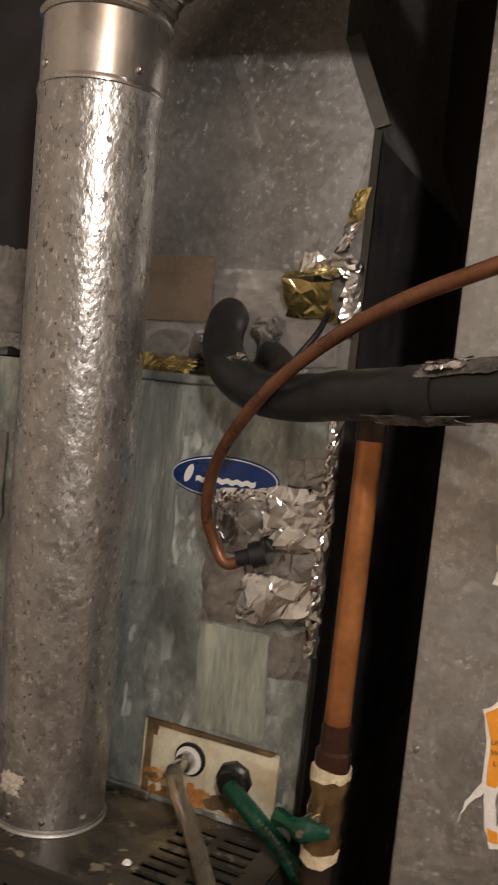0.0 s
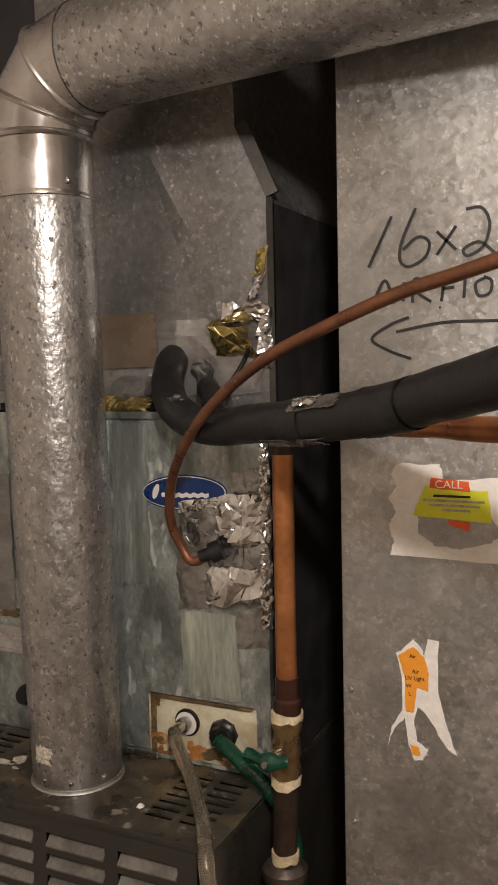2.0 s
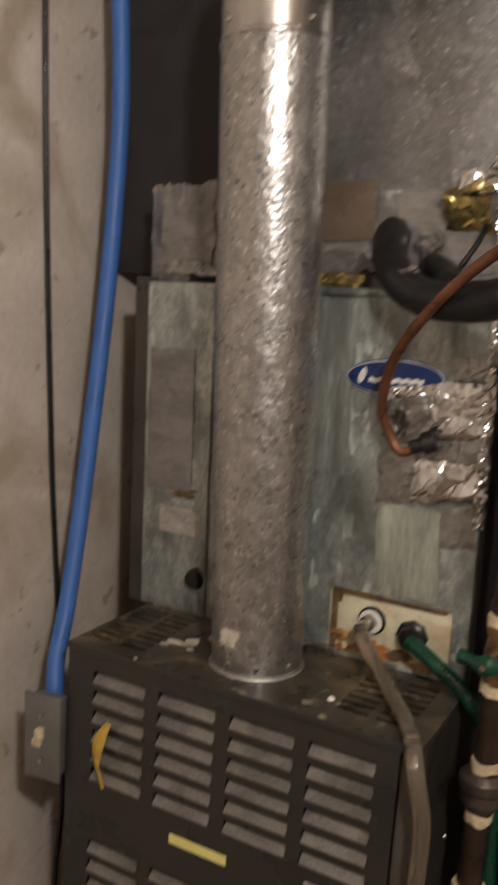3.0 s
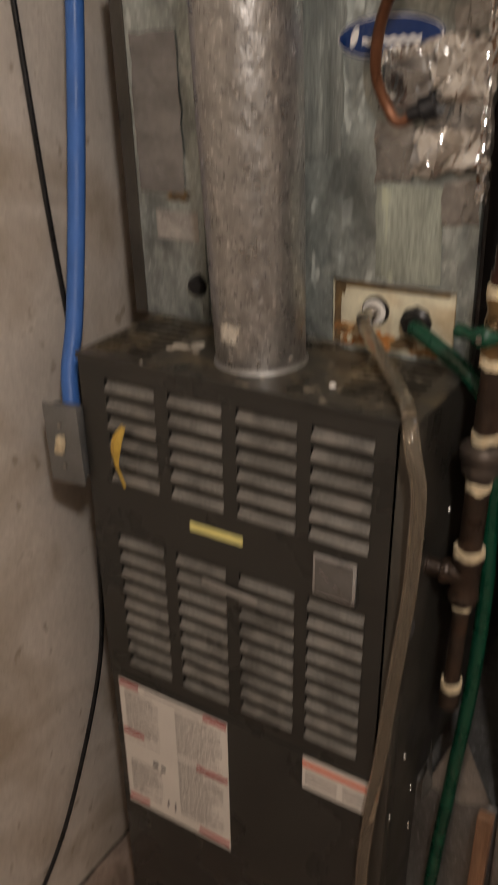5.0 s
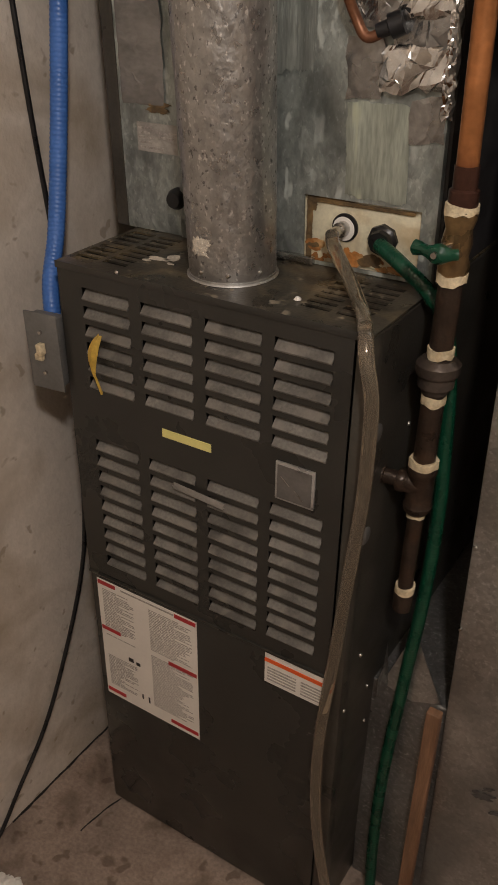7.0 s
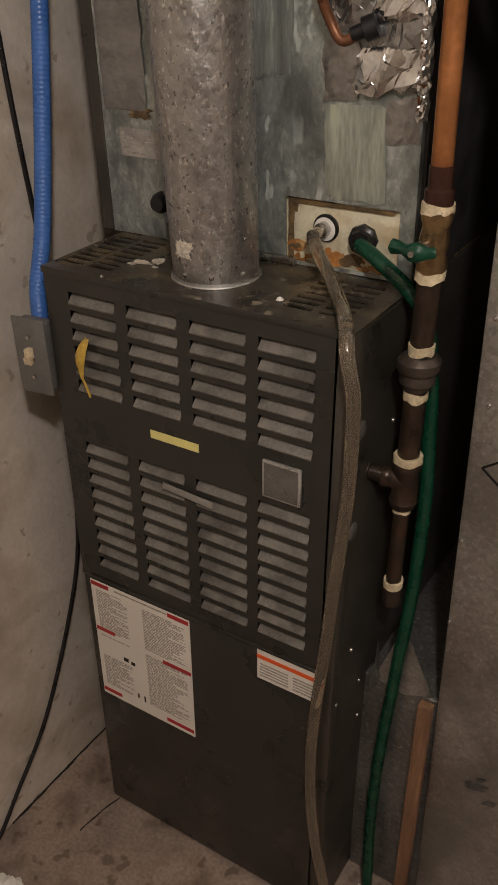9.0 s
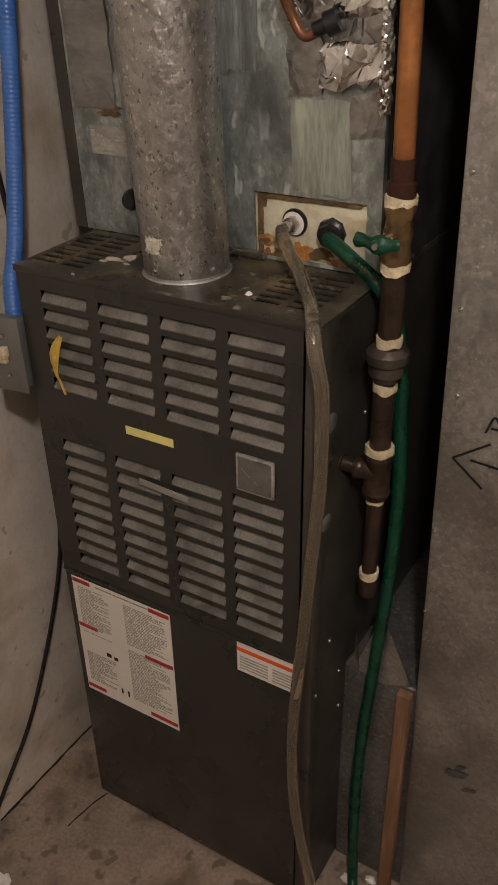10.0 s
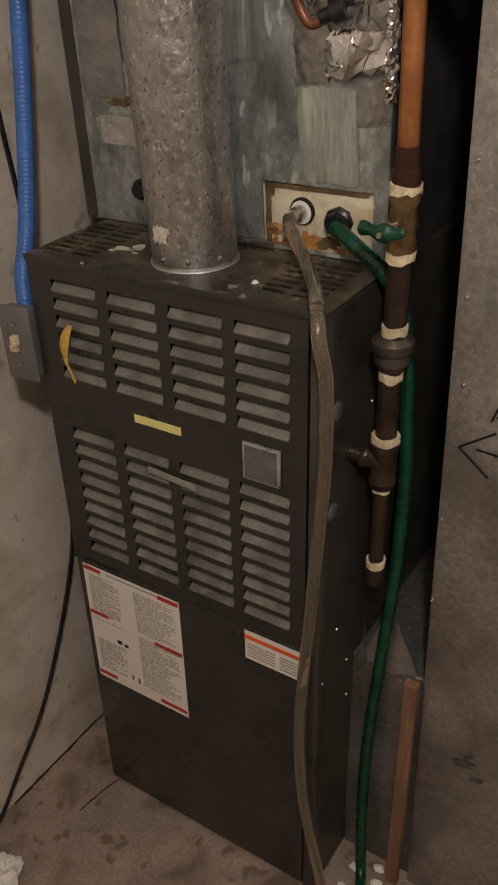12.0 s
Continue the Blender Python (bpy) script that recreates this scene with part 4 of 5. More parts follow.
def torn_sticker():
    base = part("torn_sticker", outline_sheet(torn_outline([(0.449, 1.590), (0.497, 1.590), (0.502, 1.572), (0.56, 1.578), (0.585, 1.560), (0.585, 1.487), (0.443, 1.489), (0.447, 1.505), (0.441, 1.520), (0.449, 1.536), (0.442, 1.552), (0.450, 1.566), (0.445, 1.578)], 1.0), DY - 0.0008, 0.0007), torn_paper, duct, "torn white sticker backing")
    part("bare_metal", outline_sheet(torn_outline([(0.474, 1.537), (0.55, 1.537), (0.566, 1.520), (0.548, 1.508), (0.520, 1.500), (0.492, 1.503), (0.474, 1.515)], 2.0), DY - 0.0014, 0.0004), galv, base)
    part("yellow_field", outline_sheet(torn_outline([(0.482, 1.567), (0.548, 1.563), (0.552, 1.530), (0.468, 1.534), (0.474, 1.548)], 3.0, 0.001), DY - 0.0020, 0.0004), lime, base, "fluorescent yellow field")
    part("orange_field", outline_sheet(torn_outline([(0.488, 1.576), (0.528, 1.573), (0.530, 1.562), (0.487, 1.565)], 4.0, 0.0008), DY - 0.0026, 0.0004), red_orange, base, "red orange field")
    part("orange_field", outline_sheet(torn_outline([(0.506, 1.531), (0.530, 1.530), (0.529, 1.520), (0.508, 1.526)], 5.0, 0.0008), DY - 0.0026, 0.0004), red_orange, base)
    lettering("words", "CALL", 0.4955, DY - 0.0030, 1.5575, 0.0115, torn_paper, base, 1.1)
    for k, (a, b) in enumerate(((0.491, 0.530), (0.480, 0.545), (0.486, 0.540), (0.500, 0.530))):
        part("print_bar", box(a + 0.003, b + 0.003, DY - 0.0026, DY - 0.0021, 1.5475 - k * 0.005, 1.550 - k * 0.005), grey_ink if k else black_ink, base)
    base2 = part("orange_sticker", outline_sheet(torn_outline([(0.451, 1.370), (0.470, 1.388), (0.478, 1.380), (0.482, 1.371), (0.486, 1.390), (0.498, 1.389), (0.497, 1.330), (0.505, 1.300), (0.517, 1.264), (0.508, 1.268), (0.494, 1.290), (0.483, 1.306), (0.474, 1.312), (0.470, 1.290), (0.474, 1.272), (0.486, 1.264), (0.480, 1.252), (0.470, 1.250), (0.464, 1.268), (0.460, 1.298), (0.448, 1.284), (0.440, 1.262), (0.445, 1.285), (0.457, 1.306), (0.457, 1.345)], 6.0, 0.0016, 4), DY - 0.0008, 0.0007), torn_paper, duct, "torn white strips of a peeled sticker")
    part("orange_field", outline_sheet(torn_outline([(0.453, 1.368), (0.470, 1.380), (0.482, 1.369), (0.487, 1.352), (0.486, 1.331), (0.474, 1.334), (0.470, 1.305), (0.461, 1.305), (0.460, 1.345)], 7.0, 0.0010), DY - 0.0014, 0.0004), orange_ink, base2, "orange printed field")
    part("orange_field", outline_sheet(torn_outline([(0.466, 1.268), (0.475, 1.266), (0.478, 1.257), (0.469, 1.256)], 8.0, 0.0008), DY - 0.0014, 0.0004), orange_ink, base2)
    for words, x, z in (("Air", 0.4665, 1.367), ("Air", 0.4695, 1.350), ("UV Light", 0.4615, 1.342), ("W", 0.4625, 1.333), ("L", 0.4655, 1.324)):
        lettering("words", words, x, DY - 0.0018, z, 0.0062, black_ink, base2, 1.0, 2)


torn_sticker()
for k, (x, z, w, h) in enumerate(((0.448, 0.372, 0.030, 0.016), (0.478, 0.350, 0.018, 0.010), (0.462, 0.395, 0.014, 0.008))):
    part("scuff_mark", crinkled((x, DY - 0.0002, z), (w, 0, 0.006), (0.004, 0, h), 8, 6, 0.0003, 41.0 + k, 0.45, 60), scuff, duct, "dark scuff mark")

# ---- boot between furnace and return duct ----
def return_boot():
    b = thing("return_boot", (0.34, 0.3, 0), "grey sheet metal boot joining the return duct to the furnace side", "duct boot")
    bm = box(0.250, DX - 0.001, 0.128, 0.62, 0.0, 0.512, 0.002)
    part("boot_body", bm, galv_dull, b)
    bm = bmesh.new()
    q = [(0.2785, 0.118, 0.552), (0.2785, 0.126, 0.60), (0.286, 0.126, 0.512), (0.2785, 0.100, 0.505), (0.2785, 0.100, 0.545)]
    bm.faces.new([bm.verts.new(v) for v in q])
    bmesh.ops.solidify(bm, geom=bm.faces[:], thickness=0.001)
    part("bent_flange", bm, galv, b, "torn bent flange")
    # added sheet in the shape of the light falling on the boot top
    part("lit_triangle", outline_sheet([(0.276, 0.512), (0.328, 0.500), (0.374, 0.520), (0.327, 0.628), (0.317, 0.632)], 0.1255, 0.002), galv, b, "upright sheet shaped as the lit triangle of the boot top")


return_boot()


def wood_stick():
    bm = box(0.360, 0.382, 0.092, 0.108, 0.0, 0.528, 0.002)
    for v in bm.verts:
        v.co.x += 0.010 * (v.co.z / 0.5) - 0.007
    tagged(part("wooden_stick", bm, wood), "rough brown wooden stick leaning beside the duct", "stick")


wood_stick()

# ---- gas pipe ----
GX, GY = 0.330, 0.086


def slant(bm):
    """The gas pipe hangs out of plumb, its foot towards the furnace."""
    for v in bm.verts:
        v.co.x += 0.034 * min(0.0, v.co.z - 1.30)
    return bm


def gas_pipe():
    g = thing("gas_pipe", (GX, GY, 0.68), "black iron and copper gas pipe run with fittings beside the furnace", "gas pipe")
    r = 0.0143

    def up(name, z0, z1, profile, mat, label="", sides=28):
        bm = turned((GX, GY, z0), (GX, GY, z1), profile, sides)
        return part(name, slant(bm), mat, g, label, True)

    def band(z, rr, seed, h=0.012):
        pts = [(GX, GY, z - h / 2), (GX, GY, z - h / 4), (GX, GY, z), (GX, GY, z + h / 4), (GX, GY, z + h / 2)]
        bm = sweep(pts, rr, 24)
        for v in bm.verts:
            v.co += Vector((v.co.x - GX, v.co.y - GY, 0)).normalized() * 0.0010 * noise.noise(v.co * 150 + Vector((seed, 0, 0)))
            v.co.z += 0.005 * noise.noise(Vector((v.co.x * 90, v.co.y * 90, seed * 3.3 + (4.0 if v.co.z > z else 0.0))))
        part("sealant_band", slant(bm), dope, g, "", True)

    up("cap", 0.712, 0.745, [(0, 0.008), (0.12, 0.0135), (0.85, 0.0145), (1, 0.013)], iron)
    up("nipple", 0.735, 0.885, [(0, 0.0107), (1, 0.0107)], iron)
    up("tee", 0.886, 0.962, [(0, 0.0145), (0.06, 0.0180), (0.16, 0.0195), (0.2, 0.0175), (0.8, 0.0175), (0.84, 0.0195), (0.95, 0.0195), (1, 0.0165)], iron)
    bm = turned((GX, GY - 0.004, 0.930), (X1 - 0.004, 0.075, 0.934), [(0, 0.014), (0.30, 0.014), (0.32, 0.0150), (0.42, 0.0160), (0.50, 0.0150), (0.52, 0.0105), (0.80, 0.0105), (0.82, 0.0145), (1, 0.0145)], 24)
    part("branch", slant(bm), iron, g, "", True)
    up("nipple", 0.955, 1.075, [(0, r), (1, r)], iron)
    up("union", 1.066, 1.112, [(0, 0.0165), (0.18, 0.0185), (0.2, 0.0225), (0.50, 0.0225), (0.54, 0.0255), (0.62, 0.0270), (0.84, 0.0270), (0.90, 0.0245), (1, 0.0195)], union_mat, "worn round union nut", 20)
    up("nipple", 1.105, 1.222, [(0, r), (1, r)], iron)
    up("valve_body", 1.215, 1.290, [(0, 0.0165), (0.15, 0.0185), (0.3, 0.015), (0.5, 0.0175), (0.7, 0.015), (0.85, 0.0185), (1, 0.0165)], brass, "dark brass valve body", 10)
    up("adapter", 1.283, 1.335, [(0, 0.0165), (0.5, 0.0165), (0.55, 0.0135), (1, 0.0135)], adapter_mat, "dark reddish-brown adapter")
    up("copper_riser", 1.315, 1.606, [(0, 0.0120), (1, 0.0120)], copper, "orange tarnished copper riser")
    up("coupling", 1.592, 1.614, [(0, 0.0128), (0.1, 0.0135), (1, 0.0135)], iron)
    for z, rr, sd in ((1.289, 0.0185, 1), (1.212, 0.0175, 2), (1.120, 0.0160, 3), (1.056, 0.0155, 4), (0.964, 0.0195, 5), (0.882, 0.0125, 6), (0.753, 0.0140, 7)):
        band(z, rr, sd, 0.007 if sd == 6 else 0.011)
    # lever handle
    stem = turned((GX - 0.004, GY - 0.014, 1.250), (GX - 0.008, GY - 0.038, 1.250), [(0, 0.007), (1, 0.007)], 12)
    part("valve_stem", slant(stem), steel, g, "", True)
    bm = bmesh.new()
    pts = smooth_path([(GX - 0.036, GY - 0.030, 1.249), (GX - 0.025, GY - 0.033, 1.249), (GX - 0.012, GY - 0.035, 1.248), (GX + 0.002, GY - 0.034, 1.247), (GX + 0.013, GY - 0.028, 1.248)], 5)
    bm = sweep(pts, lambda s, d: 0.0062 + 0.0055 * math.exp(-((s - 0.62) / 0.16) ** 2) + 0.0022 * math.exp(-((s - 0.05) / 0.2) ** 2), 14, wobble=0.25)
    handle = part("valve_handle", slant(bm), green_plastic, g, "green plastic valve handle", True)
    part("handle_screw", slant(turned((GX - 0.007, GY - 0.044, 1.249), (GX - 0.007, GY - 0.049, 1.249), [(0, 0.004), (1, 0.0035)], 12)), steel, handle, "", True)
    # elbow and copper run to the side
    e = [(GX, GY, 1.600), (GX + 0.001, GY, 1.618), (GX + 0.010, GY - 0.006, 1.630), (GX + 0.03, GY - 0.016, 1.633), (0.43, 0.035, 1.632), (0.492, 0.0, 1.632), (0.537, -0.030, 1.634), (0.578, -0.060, 1.634), (0.75, -0.18, 1.64)]
    part("copper_branch", sweep(smooth_path(e, 8), 0.0113, 20), copper, g, "level copper branch", True)


gas_pipe()

# ---- refrigerant lines ----
INS = [(0.127, 0.205, 1.702), (0.131, 0.185, 1.693), (0.140, 0.160, 1.669), (0.164, 0.130, 1.645), (0.199, 0.110, 1.627), (0.243, 0.080, 1.622), (0.285, 0.058, 1.625), (0.330, 0.025, 1.631), (0.409, -0.040, 1.638), (0.507, -0.100, 1.653), (0.556, -0.140, 1.666), (0.590, -0.170, 1.674), (0.72, -0.28, 1.71)]


def insulated_line():
    s = thing("insulated_suction_line", (0.118, 0.19, 1.70), "black foam insulated refrigerant line bending out of the coil case", "insulated pipe")
    part("foam_sleeve", sweep(smooth_path(INS, 8), lambda t, d: 0.0212 + 0.0008 * noise.noise(Vector((d * 40, 0, 0))), 28, wobble=0.03), foam, s, "", True)
    path = smooth_path(INS, 8)
    for a, b in ((62, 66), (70, 77)):
        part("tape_wrap", sweep(path[a:b], 0.0225, 28, cap=False, wobble=0.05), foam, s, "glossy black tape wrap", True)
    part("torn_tape", crinkled((0.395, -0.056, 1.646), (0.060, -0.037, 0.008), (0.002, 0.016, 0.012), 14, 8, 0.005, 5.0, 0.2, 60), glossy_tape, s, "loose glossy tape")
    part("torn_tape", crinkled((0.404, -0.064, 1.652), (0.030, -0.019, 0.004), (0.002, 0.010, 0.008), 10, 6, 0.004, 15.0, 0.3, 70), foil, s, "whitish torn tape")
    part("torn_tape", crinkled((0.355, -0.020, 1.618), (0.080, -0.056, 0.008), (0.004, 0.012, -0.006), 14, 5, 0.004, 8.0, 0.2, 60), glossy_tape, s)
    part("foil_scrap", crinkled((0.172, 0.106, 1.655), (0.026, -0.018, 0.006), (0.004, 0.008, -0.010), 8, 5, 0.003, 3.0, 0.3, 80), foil, s, "scrap of silver foil")
    # short stub behind it
    part("stub_sleeve", sweep(smooth_path([(0.178, 0.20, 1.664), (0.196, 0.165, 1.662), (0.214, 0.145, 1.652), (0.225, 0.12, 1.640)], 6), 0.0145, 20, wobble=0.04), foam, s, "", True)
    part("sensor_wire", sweep(smooth_path([(0.243, 0.185, 1.71), (0.240, 0.170, 1.690), (0.228, 0.150, 1.662)], 6), 0.0032, 10), black_plastic, s, "", True)


insulated_line()

CU = [(0.200, 0.154, 1.455), (0.176, 0.148, 1.444), (0.161, 0.147, 1.463), (0.152, 0.138, 1.495), (0.166, 0.115, 1.541), (0.196, 0.085, 1.582), (0.245, 0.045, 1.628), (0.298, 0.020, 1.668), (0.365, -0.020, 1.701), (0.440, -0.055, 1.727), (0.513, -0.082, 1.750), (0.577, -0.120, 1.761), (0.72, -0.20, 1.79)]
liq = thing("copper_liquid_line", (0.172, 0.165, 1.444), "thin brown copper refrigerant line curving up and across", "copper pipe")
part("tube", sweep(smooth_path(CU, 8), 0.0062, 18), copper_dark, liq, "", True)
part("end_fitting", turned((0.214, 0.158, 1.461), (0.186, 0.150, 1.450), [(0, 0.014), (0.5, 0.014), (0.55, 0.009), (1, 0.008)], 14), black_plastic, liq, "dark fitting with a green ring", True)

# ---- hoses ----
GREEN = [(0.203, 0.158, 1.207), (0.222, 0.146, 1.204), (0.248, 0.132, 1.196), (0.286, 0.126, 1.172), (0.312, 0.126, 1.135), (0.3255, 0.126, 1.060), (0.331, 0.125, 0.955), (0.333, 0.125, 0.875), (0.331, 0.122, 0.770), (0.3265, 0.118, 0.680), (0.3205, 0.113, 0.600), (0.3145, 0.108, 0.510), (0.307, 0.104, 0.411), (0.301, 0.100, 0.290), (0.299, 0.098, 0.150), (0.303, 0.092, 0.050), (0.314, 0.070, 0.0105), (0.345, 0.00, 0.0105)]
gh = thing("green_drain_hose", (0.33, 0.06, 0.0), "green ribbed plastic drain hose hanging to the floor", "hose")
part("hose", sweep(resample(smooth_path(GREEN, 14), 0.0014), lambda s, d: 0.0098 + 0.00022 * math.sin(d * 1300), 14), green_plastic, gh, "", True)

CLEAR = [(0.14, 0.15, 1.213), (0.141, 0.142, 1.21), (0.155, 0.132, 1.2), (0.188, 0.104, 1.182), (0.22, 0.066, 1.174), (0.255, 0.016, 1.174), (0.271, -0.01, 1.164), (0.281, -0.026, 1.14), (0.291, -0.026, 1.097), (0.2885, -0.021, 1.027), (0.283, -0.013, 0.956), (0.2755, -0.013, 0.875), (0.2665, -0.013, 0.785), (0.2565, -0.013, 0.675), (0.2465, -0.013, 0.58), (0.237, -0.013, 0.46), (0.238, -0.013, 0.33), (0.2495, -0.013, 0.22), (0.27, -0.016, 0.12), (0.287, -0.026, 0.05), (0.302, -0.05, 0.0115), (0.342, -0.12, 0.0115)]
ch = thing("clear_drain_tube", (0.27, -0.02, 0.0), "yellowed clear vinyl condensate tube running down the furnace corner", "tube")
path = resample(smooth_path(CLEAR, 16), 0.004)
for _ in range(22):
    path = [path[0]] + [(p + q * 2 + r) / 4 for p, q, r in zip(path, path[1:], path[2:])] + [path[-1]]
part("tube", sweep(path, 0.0090, 20), vinyl, ch, "", True)

# ---- conduit, switch box and cord on the wall ----
BLUE = [(-0.283, 0.140, 2.44), (-0.285, 0.168, 2.15), (-0.288, 0.187, 1.90), (-0.290, 0.182, 1.75), (-0.291, 0.166, 1.60), (-0.295, 0.148, 1.45), (-0.293, 0.120, 1.30), (-0.284, 0.083, 1.17), (-0.268, 0.045, 1.110), (-0.256, 0.028, 1.075), (-0.250, 0.022, 1.040)]
bc = thing("blue_conduit", (-0.25, 0.018, 1.075), "blue corrugated flexible conduit hanging along the wall to the switch box", "conduit")
part("conduit", sweep(resample(smooth_path(BLUE, 30), 0.0016), lambda s, d: 0.0126 + 0.00035 * math.sin(d * 980), 16), blue_plastic, bc, "", True)

CORD = [(-0.366, 0.122, 2.44), (-0.366, 0.119, 1.914), (-0.365, 0.135, 1.393), (-0.361, 0.15, 1.102), (-0.338, 0.137, 0.852), (-0.343, 0.132, 0.726), (-0.348, 0.102, 0.492), (-0.356, -0.019, 0.223), (-0.361, -0.133, 0.081), (-0.363, -0.217, -0.002), (-0.345, -0.335, 0.006), (-0.29, -0.43, 0.0045)]
cd = thing("black_cord", (-0.32, -0.3, 0.0), "thin black cord hanging down the wall onto the floor", "cord")
part("cord", sweep(smooth_path(CORD, 10), 0.0042, 10), black_plastic, cd, "", True)


def switch_box():
    centre = Vector((-0.239, -0.012, 1.020))
    s = thing("switch_box", centre, "grey metal electrical box with toggle switch beside the furnace", "switch box")
    turn = Matrix.Rotation(radians(7), 4, "Z")

    def place(bm):
        bmesh.ops.transform(bm, matrix=Matrix.Translation(centre) @ turn, verts=bm.verts)
        return bm
    part("back_box", place(box(-0.026, 0.026, 0.0, 0.024, -0.054, 0.054, 0.004)), box_grey, s, "", True)
    part("cover_plate", place(box(-0.029, 0.029, -0.004, 0.0, -0.061, 0.061, 0.0018, seg=2)), box_grey, s, "", True)
    part("toggle", place(box(-0.005, 0.005, -0.016, -0.004, -0.002, 0.016, 0.002)), dope, s, "cream toggle lever", True)
    part("toggle", place(box(-0.012, 0.002, -0.012, -0.004, -0.012, -0.001, 0.002)), dope, s, "", True)
    for z in (-0.032, 0.032):
        part("cover_screw", place(turned((0, -0.005, z), (0, -0.0085, z), [(0, 0.0032), (1, 0.0028)], 10)), steel, s)


switch_box()

# ---- foil tape on case and plenum ----
def foil_patch(name, corner, u, v, cell, h, seed, mat, label, ragged=0.15):
    tagged(part(name, creased(corner, u, v, cell * 1.1, h * 0.55, seed, ragged), mat), label, "foil tape")


SIL = "crumpled shiny aluminium foil tape stuck on the coil case"
DULL = "flat dull aluminium tape square on the coil case"
foil_patch("foil_tape", (0.144, CY - 0.0030, 1.452), (0.068, 0, 0.006), (0.002, 0, 0.060), 0.0075, 0.007, 1.0, dull_foil, SIL, 0.25)
foil_patch("foil_tape", (0.146, CY - 0.0045, 1.502), (0.068, 0, 0.010), (0.0, 0, 0.015), 0.0060, 0.003, 21.0, foil, "narrow wrinkled foil strip across the badge foot")
foil_patch("foil_tape", (0.204, CY - 0.0085, 1.462), (0.070, 0.006, 0.004), (0.004, 0, 0.066), 0.0085, 0.010, 2.0, foil, SIL, 0.25)
foil_patch("foil_tape", (0.226, CY - 0.0015, 1.530), (0.044, 0, 0.005), (0.0, 0, 0.028), 0.011, 0.0012, 3.0, dull_foil, DULL)
foil_patch("foil_tape", (0.188, CY - 0.0090, 1.383), (0.084, 0.006, 0.010), (0.001, 0.002, 0.050), 0.0085, 0.012, 4.0, foil, SIL, 0.25)
foil_patch("foil_tape", (0.198, CY - 0.0040, 1.432), (0.075, 0, 0.004), (0.0, 0, 0.034), 0.0090, 0.006, 24.0, dull_foil, SIL, 0.2)
foil_patch("foil_tape", (0.140, CY - 0.0008, 1.374), (0.048, 0, 0.005), (-0.001, 0, 0.066), 0.014, 0.0018, 5.0, dull_foil, DULL)
foil_patch("foil_tape", (0.227, CY - 0.0008, 1.329), (0.042, 0, 0.006), (-0.003, 0, 0.050), 0.014, 0.0014, 6.0, dull_foil, DULL)
foil_patch("foil_tape", (0.264, CY - 0.008, 1.36), (0.011, 0.011, 0), (0.0, 0.0, 0.26), 0.0058, 0.007, 7.0, foil, SIL, 0.3)
foil_patch("foil_tape", (0.195, 0.194, 1.706), (0.056, 0, -0.002), (-0.003, -0.022, 0.036), 0.0095, 0.008, 8.0, gold_foil, "folded gold-backed foil tape flap on the plenum", 0.2)
foil_patch("foil_tape", (0.194, 0.170, 1.7405), (0.058, 0.002, 0.006), (-0.001, 0.012, 0.008), 0.0070, 0.004, 28.0, gold_foil, "bright folded edge of gold-backed foil", 0.2)
foil_patch("foil_tape", (0.210, 0.182, 1.748), (0.052, 0.012, 0.0), (0.002, -0.004, 0.022), 0.0070, 0.011, 9.0, foil, "crumpled foil tape on the plenum edge", 0.35)
foil_patch("foil_tape", (0.240, 0.194, 1.775), (0.016, -0.002, 0.003), (0.014, -0.003, 0.030), 0.0070, 0.009, 29.0, foil, "twisted strip of foil tape on the plenum edge", 0.35)
foil_patch("foil_tape", (0.250, 0.192, 1.802), (0.016, -0.003, 0.004), (0.007, -0.004, 0.030), 0.0065, 0.009, 10.0, gold_foil, "twisted strip of gold-backed foil on the plenum edge", 0.35)
foil_patch("foil_tape", (0.254, 0.190, 1.69), (0.016, 0.010, 0), (0.0, -0.002, 0.075), 0.0062, 0.008, 11.0, foil, "crumpled foil tape on the plenum edge", 0.3)
foil_patch("foil_tape", (0.168, 0.188, 1.668), (0.030, -0.004, 0.0), (-0.004, -0.006, 0.034), 0.0080, 0.008, 12.0, dull_foil, "loose clear tape scrap on the plenum", 0.3)
foil_patch("foil_tape", (0.085, 0.195, 1.650), (0.030, 0, 0.0), (0.002, -0.004, 0.028), 0.0070, 0.007, 32.0, dull_foil, "crumpled foil scrap below the plenum tape", 0.3)
foil_patch("foil_tape", (-0.205, 0.188, 1.645), (0.085, 0.004, -0.004), (0.004, 0.004, 0.016), 0.0075, 0.007, 33.0, dull_foil, "crumpled tape edge along the plenum foot", 0.3)
foil_patch("foil_tape", (-0.214, CY + 0.003, 1.34), (0.075, 0, 0.0), (0.0, 0, 0.20), 0.016, 0.0035, 13.0, clear_tape, "dull wrinkled tape down the coil case panel", 0.1)
# black strip painted in place of the shaded opening
tagged(part("gap_shade_strip", box(-0.165, -0.045, 0.192, 0.1995, 1.634, 1.652), shade_crack_black), "black strip painted as the shaded opening under the plenum foot", "filler")


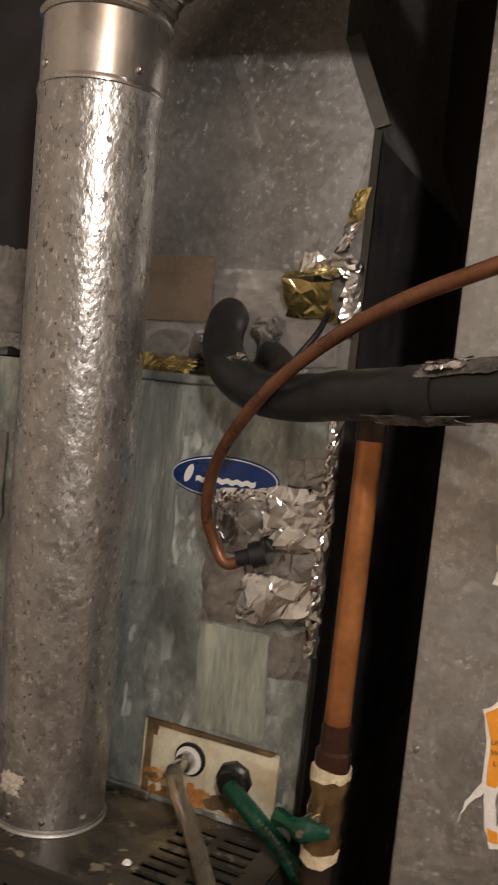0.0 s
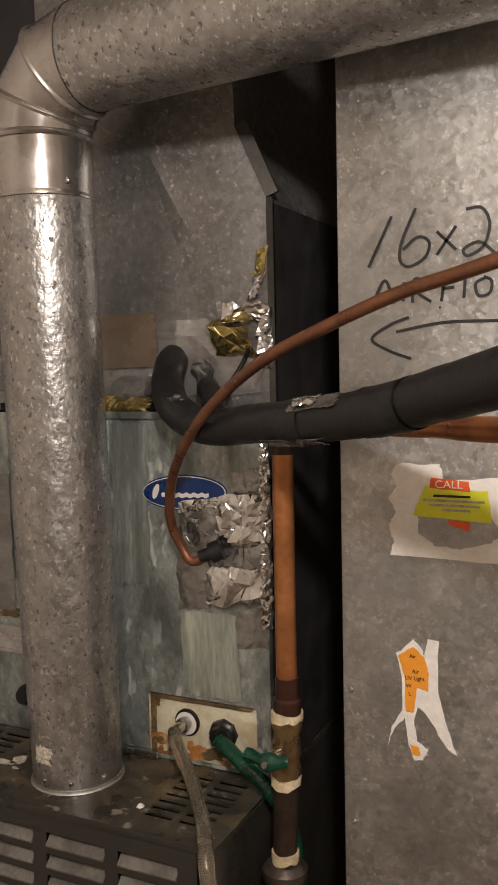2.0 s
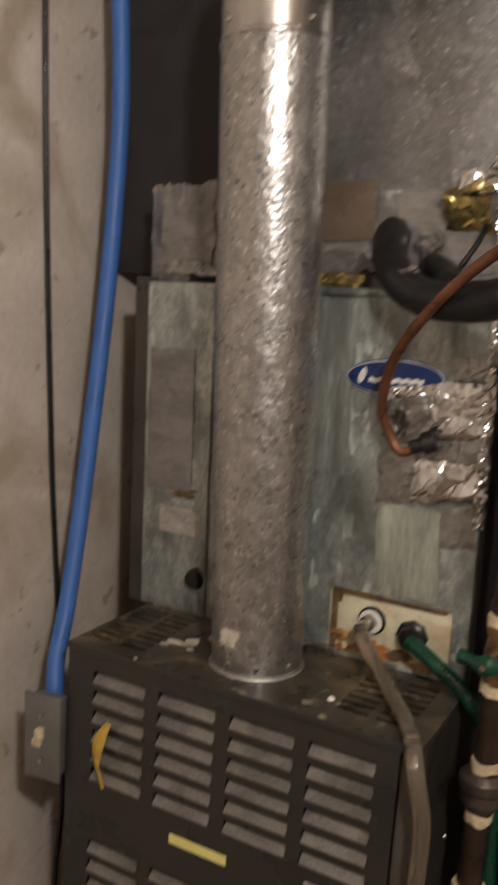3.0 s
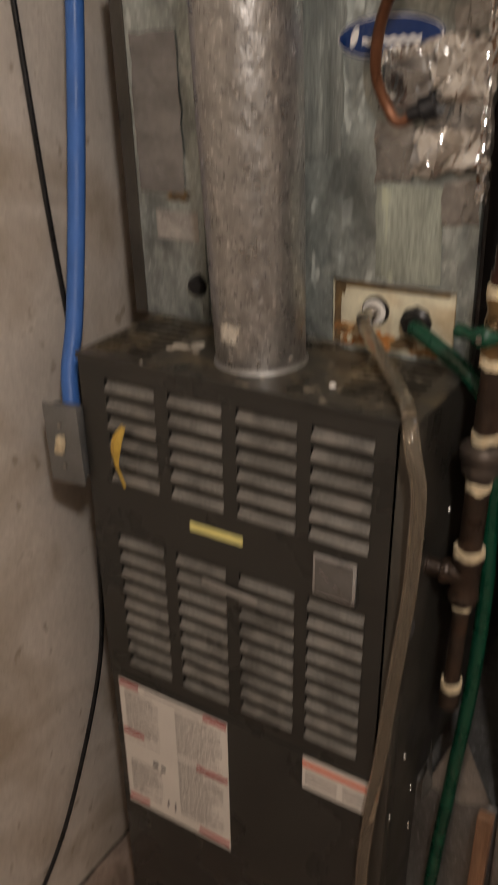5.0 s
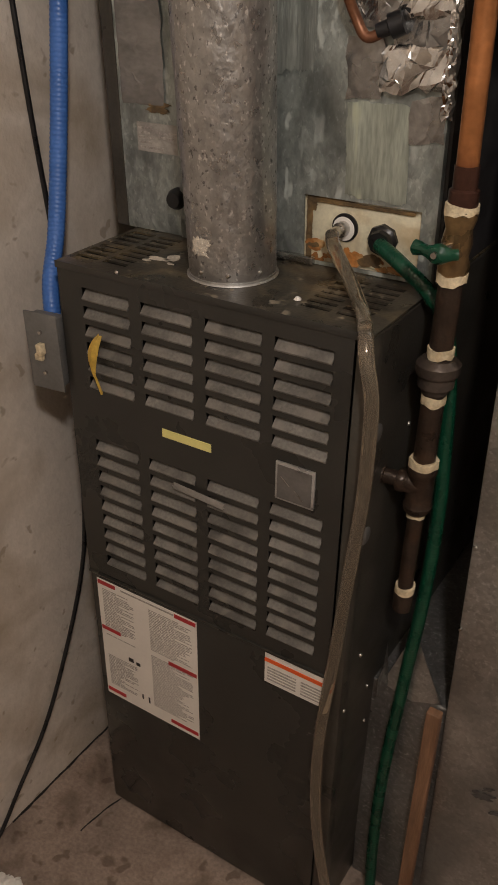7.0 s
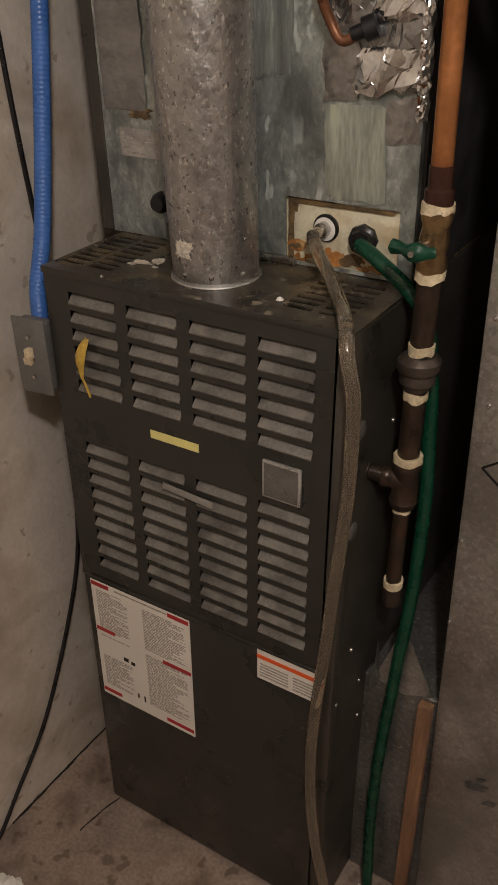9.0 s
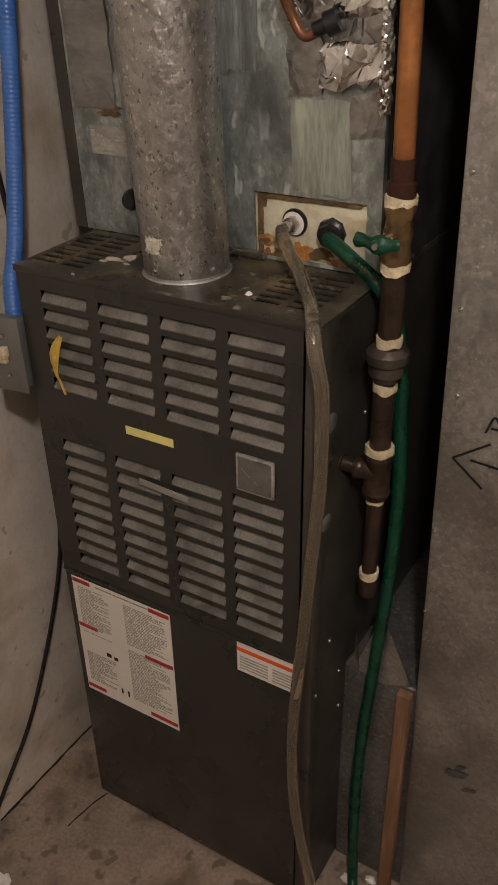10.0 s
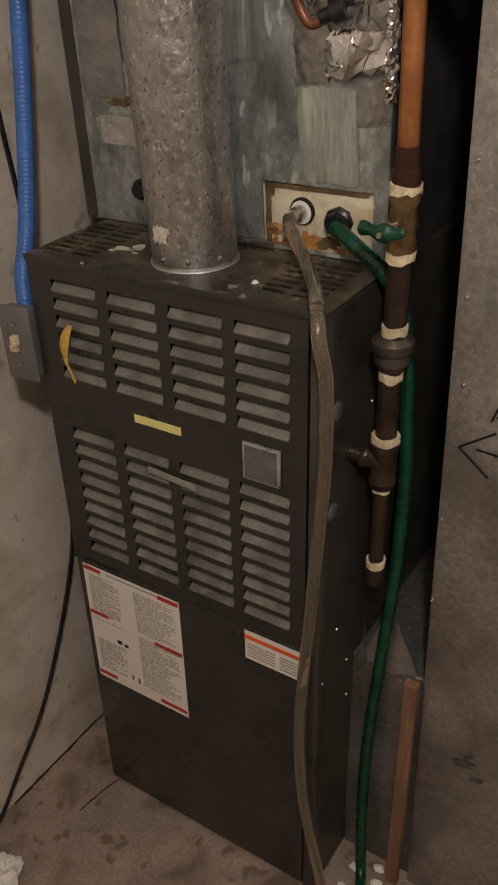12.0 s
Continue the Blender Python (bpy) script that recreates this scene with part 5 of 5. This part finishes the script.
def rating_plate():
    p = thing("rating_plate", (-0.153, CY, 1.296), "smudged pale paper rating plate on the coil case", "label")
    body = part("paper", box(-0.192, -0.114, CY + 0.0024, CY + 0.0034, 1.276, 1.316), faded_label, p)
    for k, (a, b, z) in enumerate(((0.04, 0.36, 0.82), (0.04, 0.30, 0.66), (0.04, 0.38, 0.50), (0.04, 0.32, 0.34), (0.48, 0.92, 0.70), (0.48, 0.84, 0.54), (0.04, 0.60, 0.16))):
        part("print_bar", box(-0.192 + 0.078 * a, -0.192 + 0.078 * b, CY + 0.0016, CY + 0.0023, 1.276 + 0.04 * z - 0.002, 1.276 + 0.04 * z + 0.001), grey_ink, body)
    part("rust_patch", crinkled((-0.172, CY + 0.0030, 1.330), (0.040, 0, 0.0), (0.0, 0, 0.014), 10, 8, 0.0006, 61.0, 0.5, 80), dirt, p, "brown rust spot above the plate")


rating_plate()

# ---- oval badge on the coil case ----
def oval_badge():
    cx, cz, a, b = 0.152, 1.5285, 0.0640, 0.0235

    def ellipse(k, y, n=40):
        return outline_sheet([(cx + a * k * math.cos(2 * math.pi * i / n), cz + (b - a * (1 - k)) * math.sin(2 * math.pi * i / n) + 0.04 * a * k * math.cos(2 * math.pi * i / n)) for i in range(n)], y, 0.0006)
    t = thing("oval_badge", (cx, CY, cz), "dark blue oval badge with white rim on the coil case", "badge")
    part("rim", ellipse(1.0, CY - 0.0010), badge_blue, t, "blue edge")
    part("white_line", ellipse(0.97, CY - 0.0016), pure_white, t)
    part("field", ellipse(0.95, CY - 0.0022), badge_blue, t)
    def dot(x, z, rx, rz, lean_x=0.0):
        return outline_sheet([(cx + x + rx * math.cos(w) + lean_x * math.sin(w), cz + z + rz * math.sin(w)) for w in [2 * math.pi * k / 20 for k in range(20)]], CY - 0.0029, 0.0006)
    part("mark", dot(-0.041, 0.0, 0.0045, 0.0100, 0.003), pure_white, t, "plain white slanted mark")
    wave = [(-0.032 + 0.001 * k, -0.0035 + 0.0010 * math.sin(k * 0.55)) for k in range(71)]
    part("mark", outline_sheet([(cx + x, cz + z + 0.04 * x + 0.0028) for x, z in wave] + [(cx + x, cz + z + 0.04 * x - 0.0028) for x, z in wave[::-1]], CY - 0.0029, 0.0006), pure_white, t, "plain wavy white bar")


oval_badge()
def dust_smear(x, y, rx, ry, seed, mat, label):
    """A thin film of settled dust on the furnace top."""
    bm = blot(x, y, rx, ry, seed, 0.0)
    for v in bm.verts:
        v.co = Vector((v.co.x, v.co.z, TOP + 0.0008 - v.co.y))
    bmesh.ops.recalc_face_normals(bm, faces=bm.faces[:])
    tagged(part("dust_smear", bm, mat), label, "dust")


for k, (x, y, rx, ry) in enumerate(((-0.088, 0.078, 0.016, 0.007), (-0.072, 0.092, 0.010, 0.012), (-0.100, 0.066, 0.007, 0.004), (-0.062, 0.070, 0.006, 0.003), (-0.055, 0.120, 0.009, 0.010))):
    dust_smear(x, y, rx, ry, 71.0 + k, cement, "pale dusty smear on the furnace top")
# dry white drip on the furnace top
tagged(part("plaster_crumb", turned((0.150, 0.048, TOP + 0.001), (0.150, 0.048, TOP + 0.005), [(0, 0.0052), (0.5, 0.0040), (1, 0.0014)], 6), torn_paper), "small white plaster crumb on the furnace top", "crumb")


def crumpled(name, centre, size, seed, mat, label, category, detail=2):
    """A crumpled lump that rests on the floor."""
    bm = bmesh.new()
    bmesh.ops.create_icosphere(bm, subdivisions=detail + 1, radius=1.0)
    for v in bm.verts:
        k = 1 + 0.45 * noise.noise(v.co * 2.3 + Vector((seed, 0, 0))) + 0.2 * noise.noise(v.co * 6 + Vector((0, seed, 0)))
        v.co = Vector((v.co.x * size[0] * k, v.co.y * size[1] * k, v.co.z * size[2] * k))
    low = min(v.co.z for v in bm.verts)
    for v in bm.verts:
        v.co += Vector((centre[0], centre[1], -low - 0.001))
    tagged(part(name, bm, mat), label, category)


crumpled("crumpled_paper", (-0.26, -0.30), (0.035, 0.05, 0.022), 3.0, torn_paper, "crumpled whitish paper lying on the floor by the wall", "paper", 3)
for k, (x, y, s) in enumerate(((0.300, 0.085, 0.014), (0.345, 0.075, 0.012), (0.365, 0.06, 0.016), (0.335, 0.105, 0.010), (0.29, 0.04, 0.008))):
    crumpled("plaster_lump", (x, y), (s, s * 0.8, s * 0.5), 5.0 + k, torn_paper, "small pale lump of broken plaster on the floor", "plaster lump", 1)
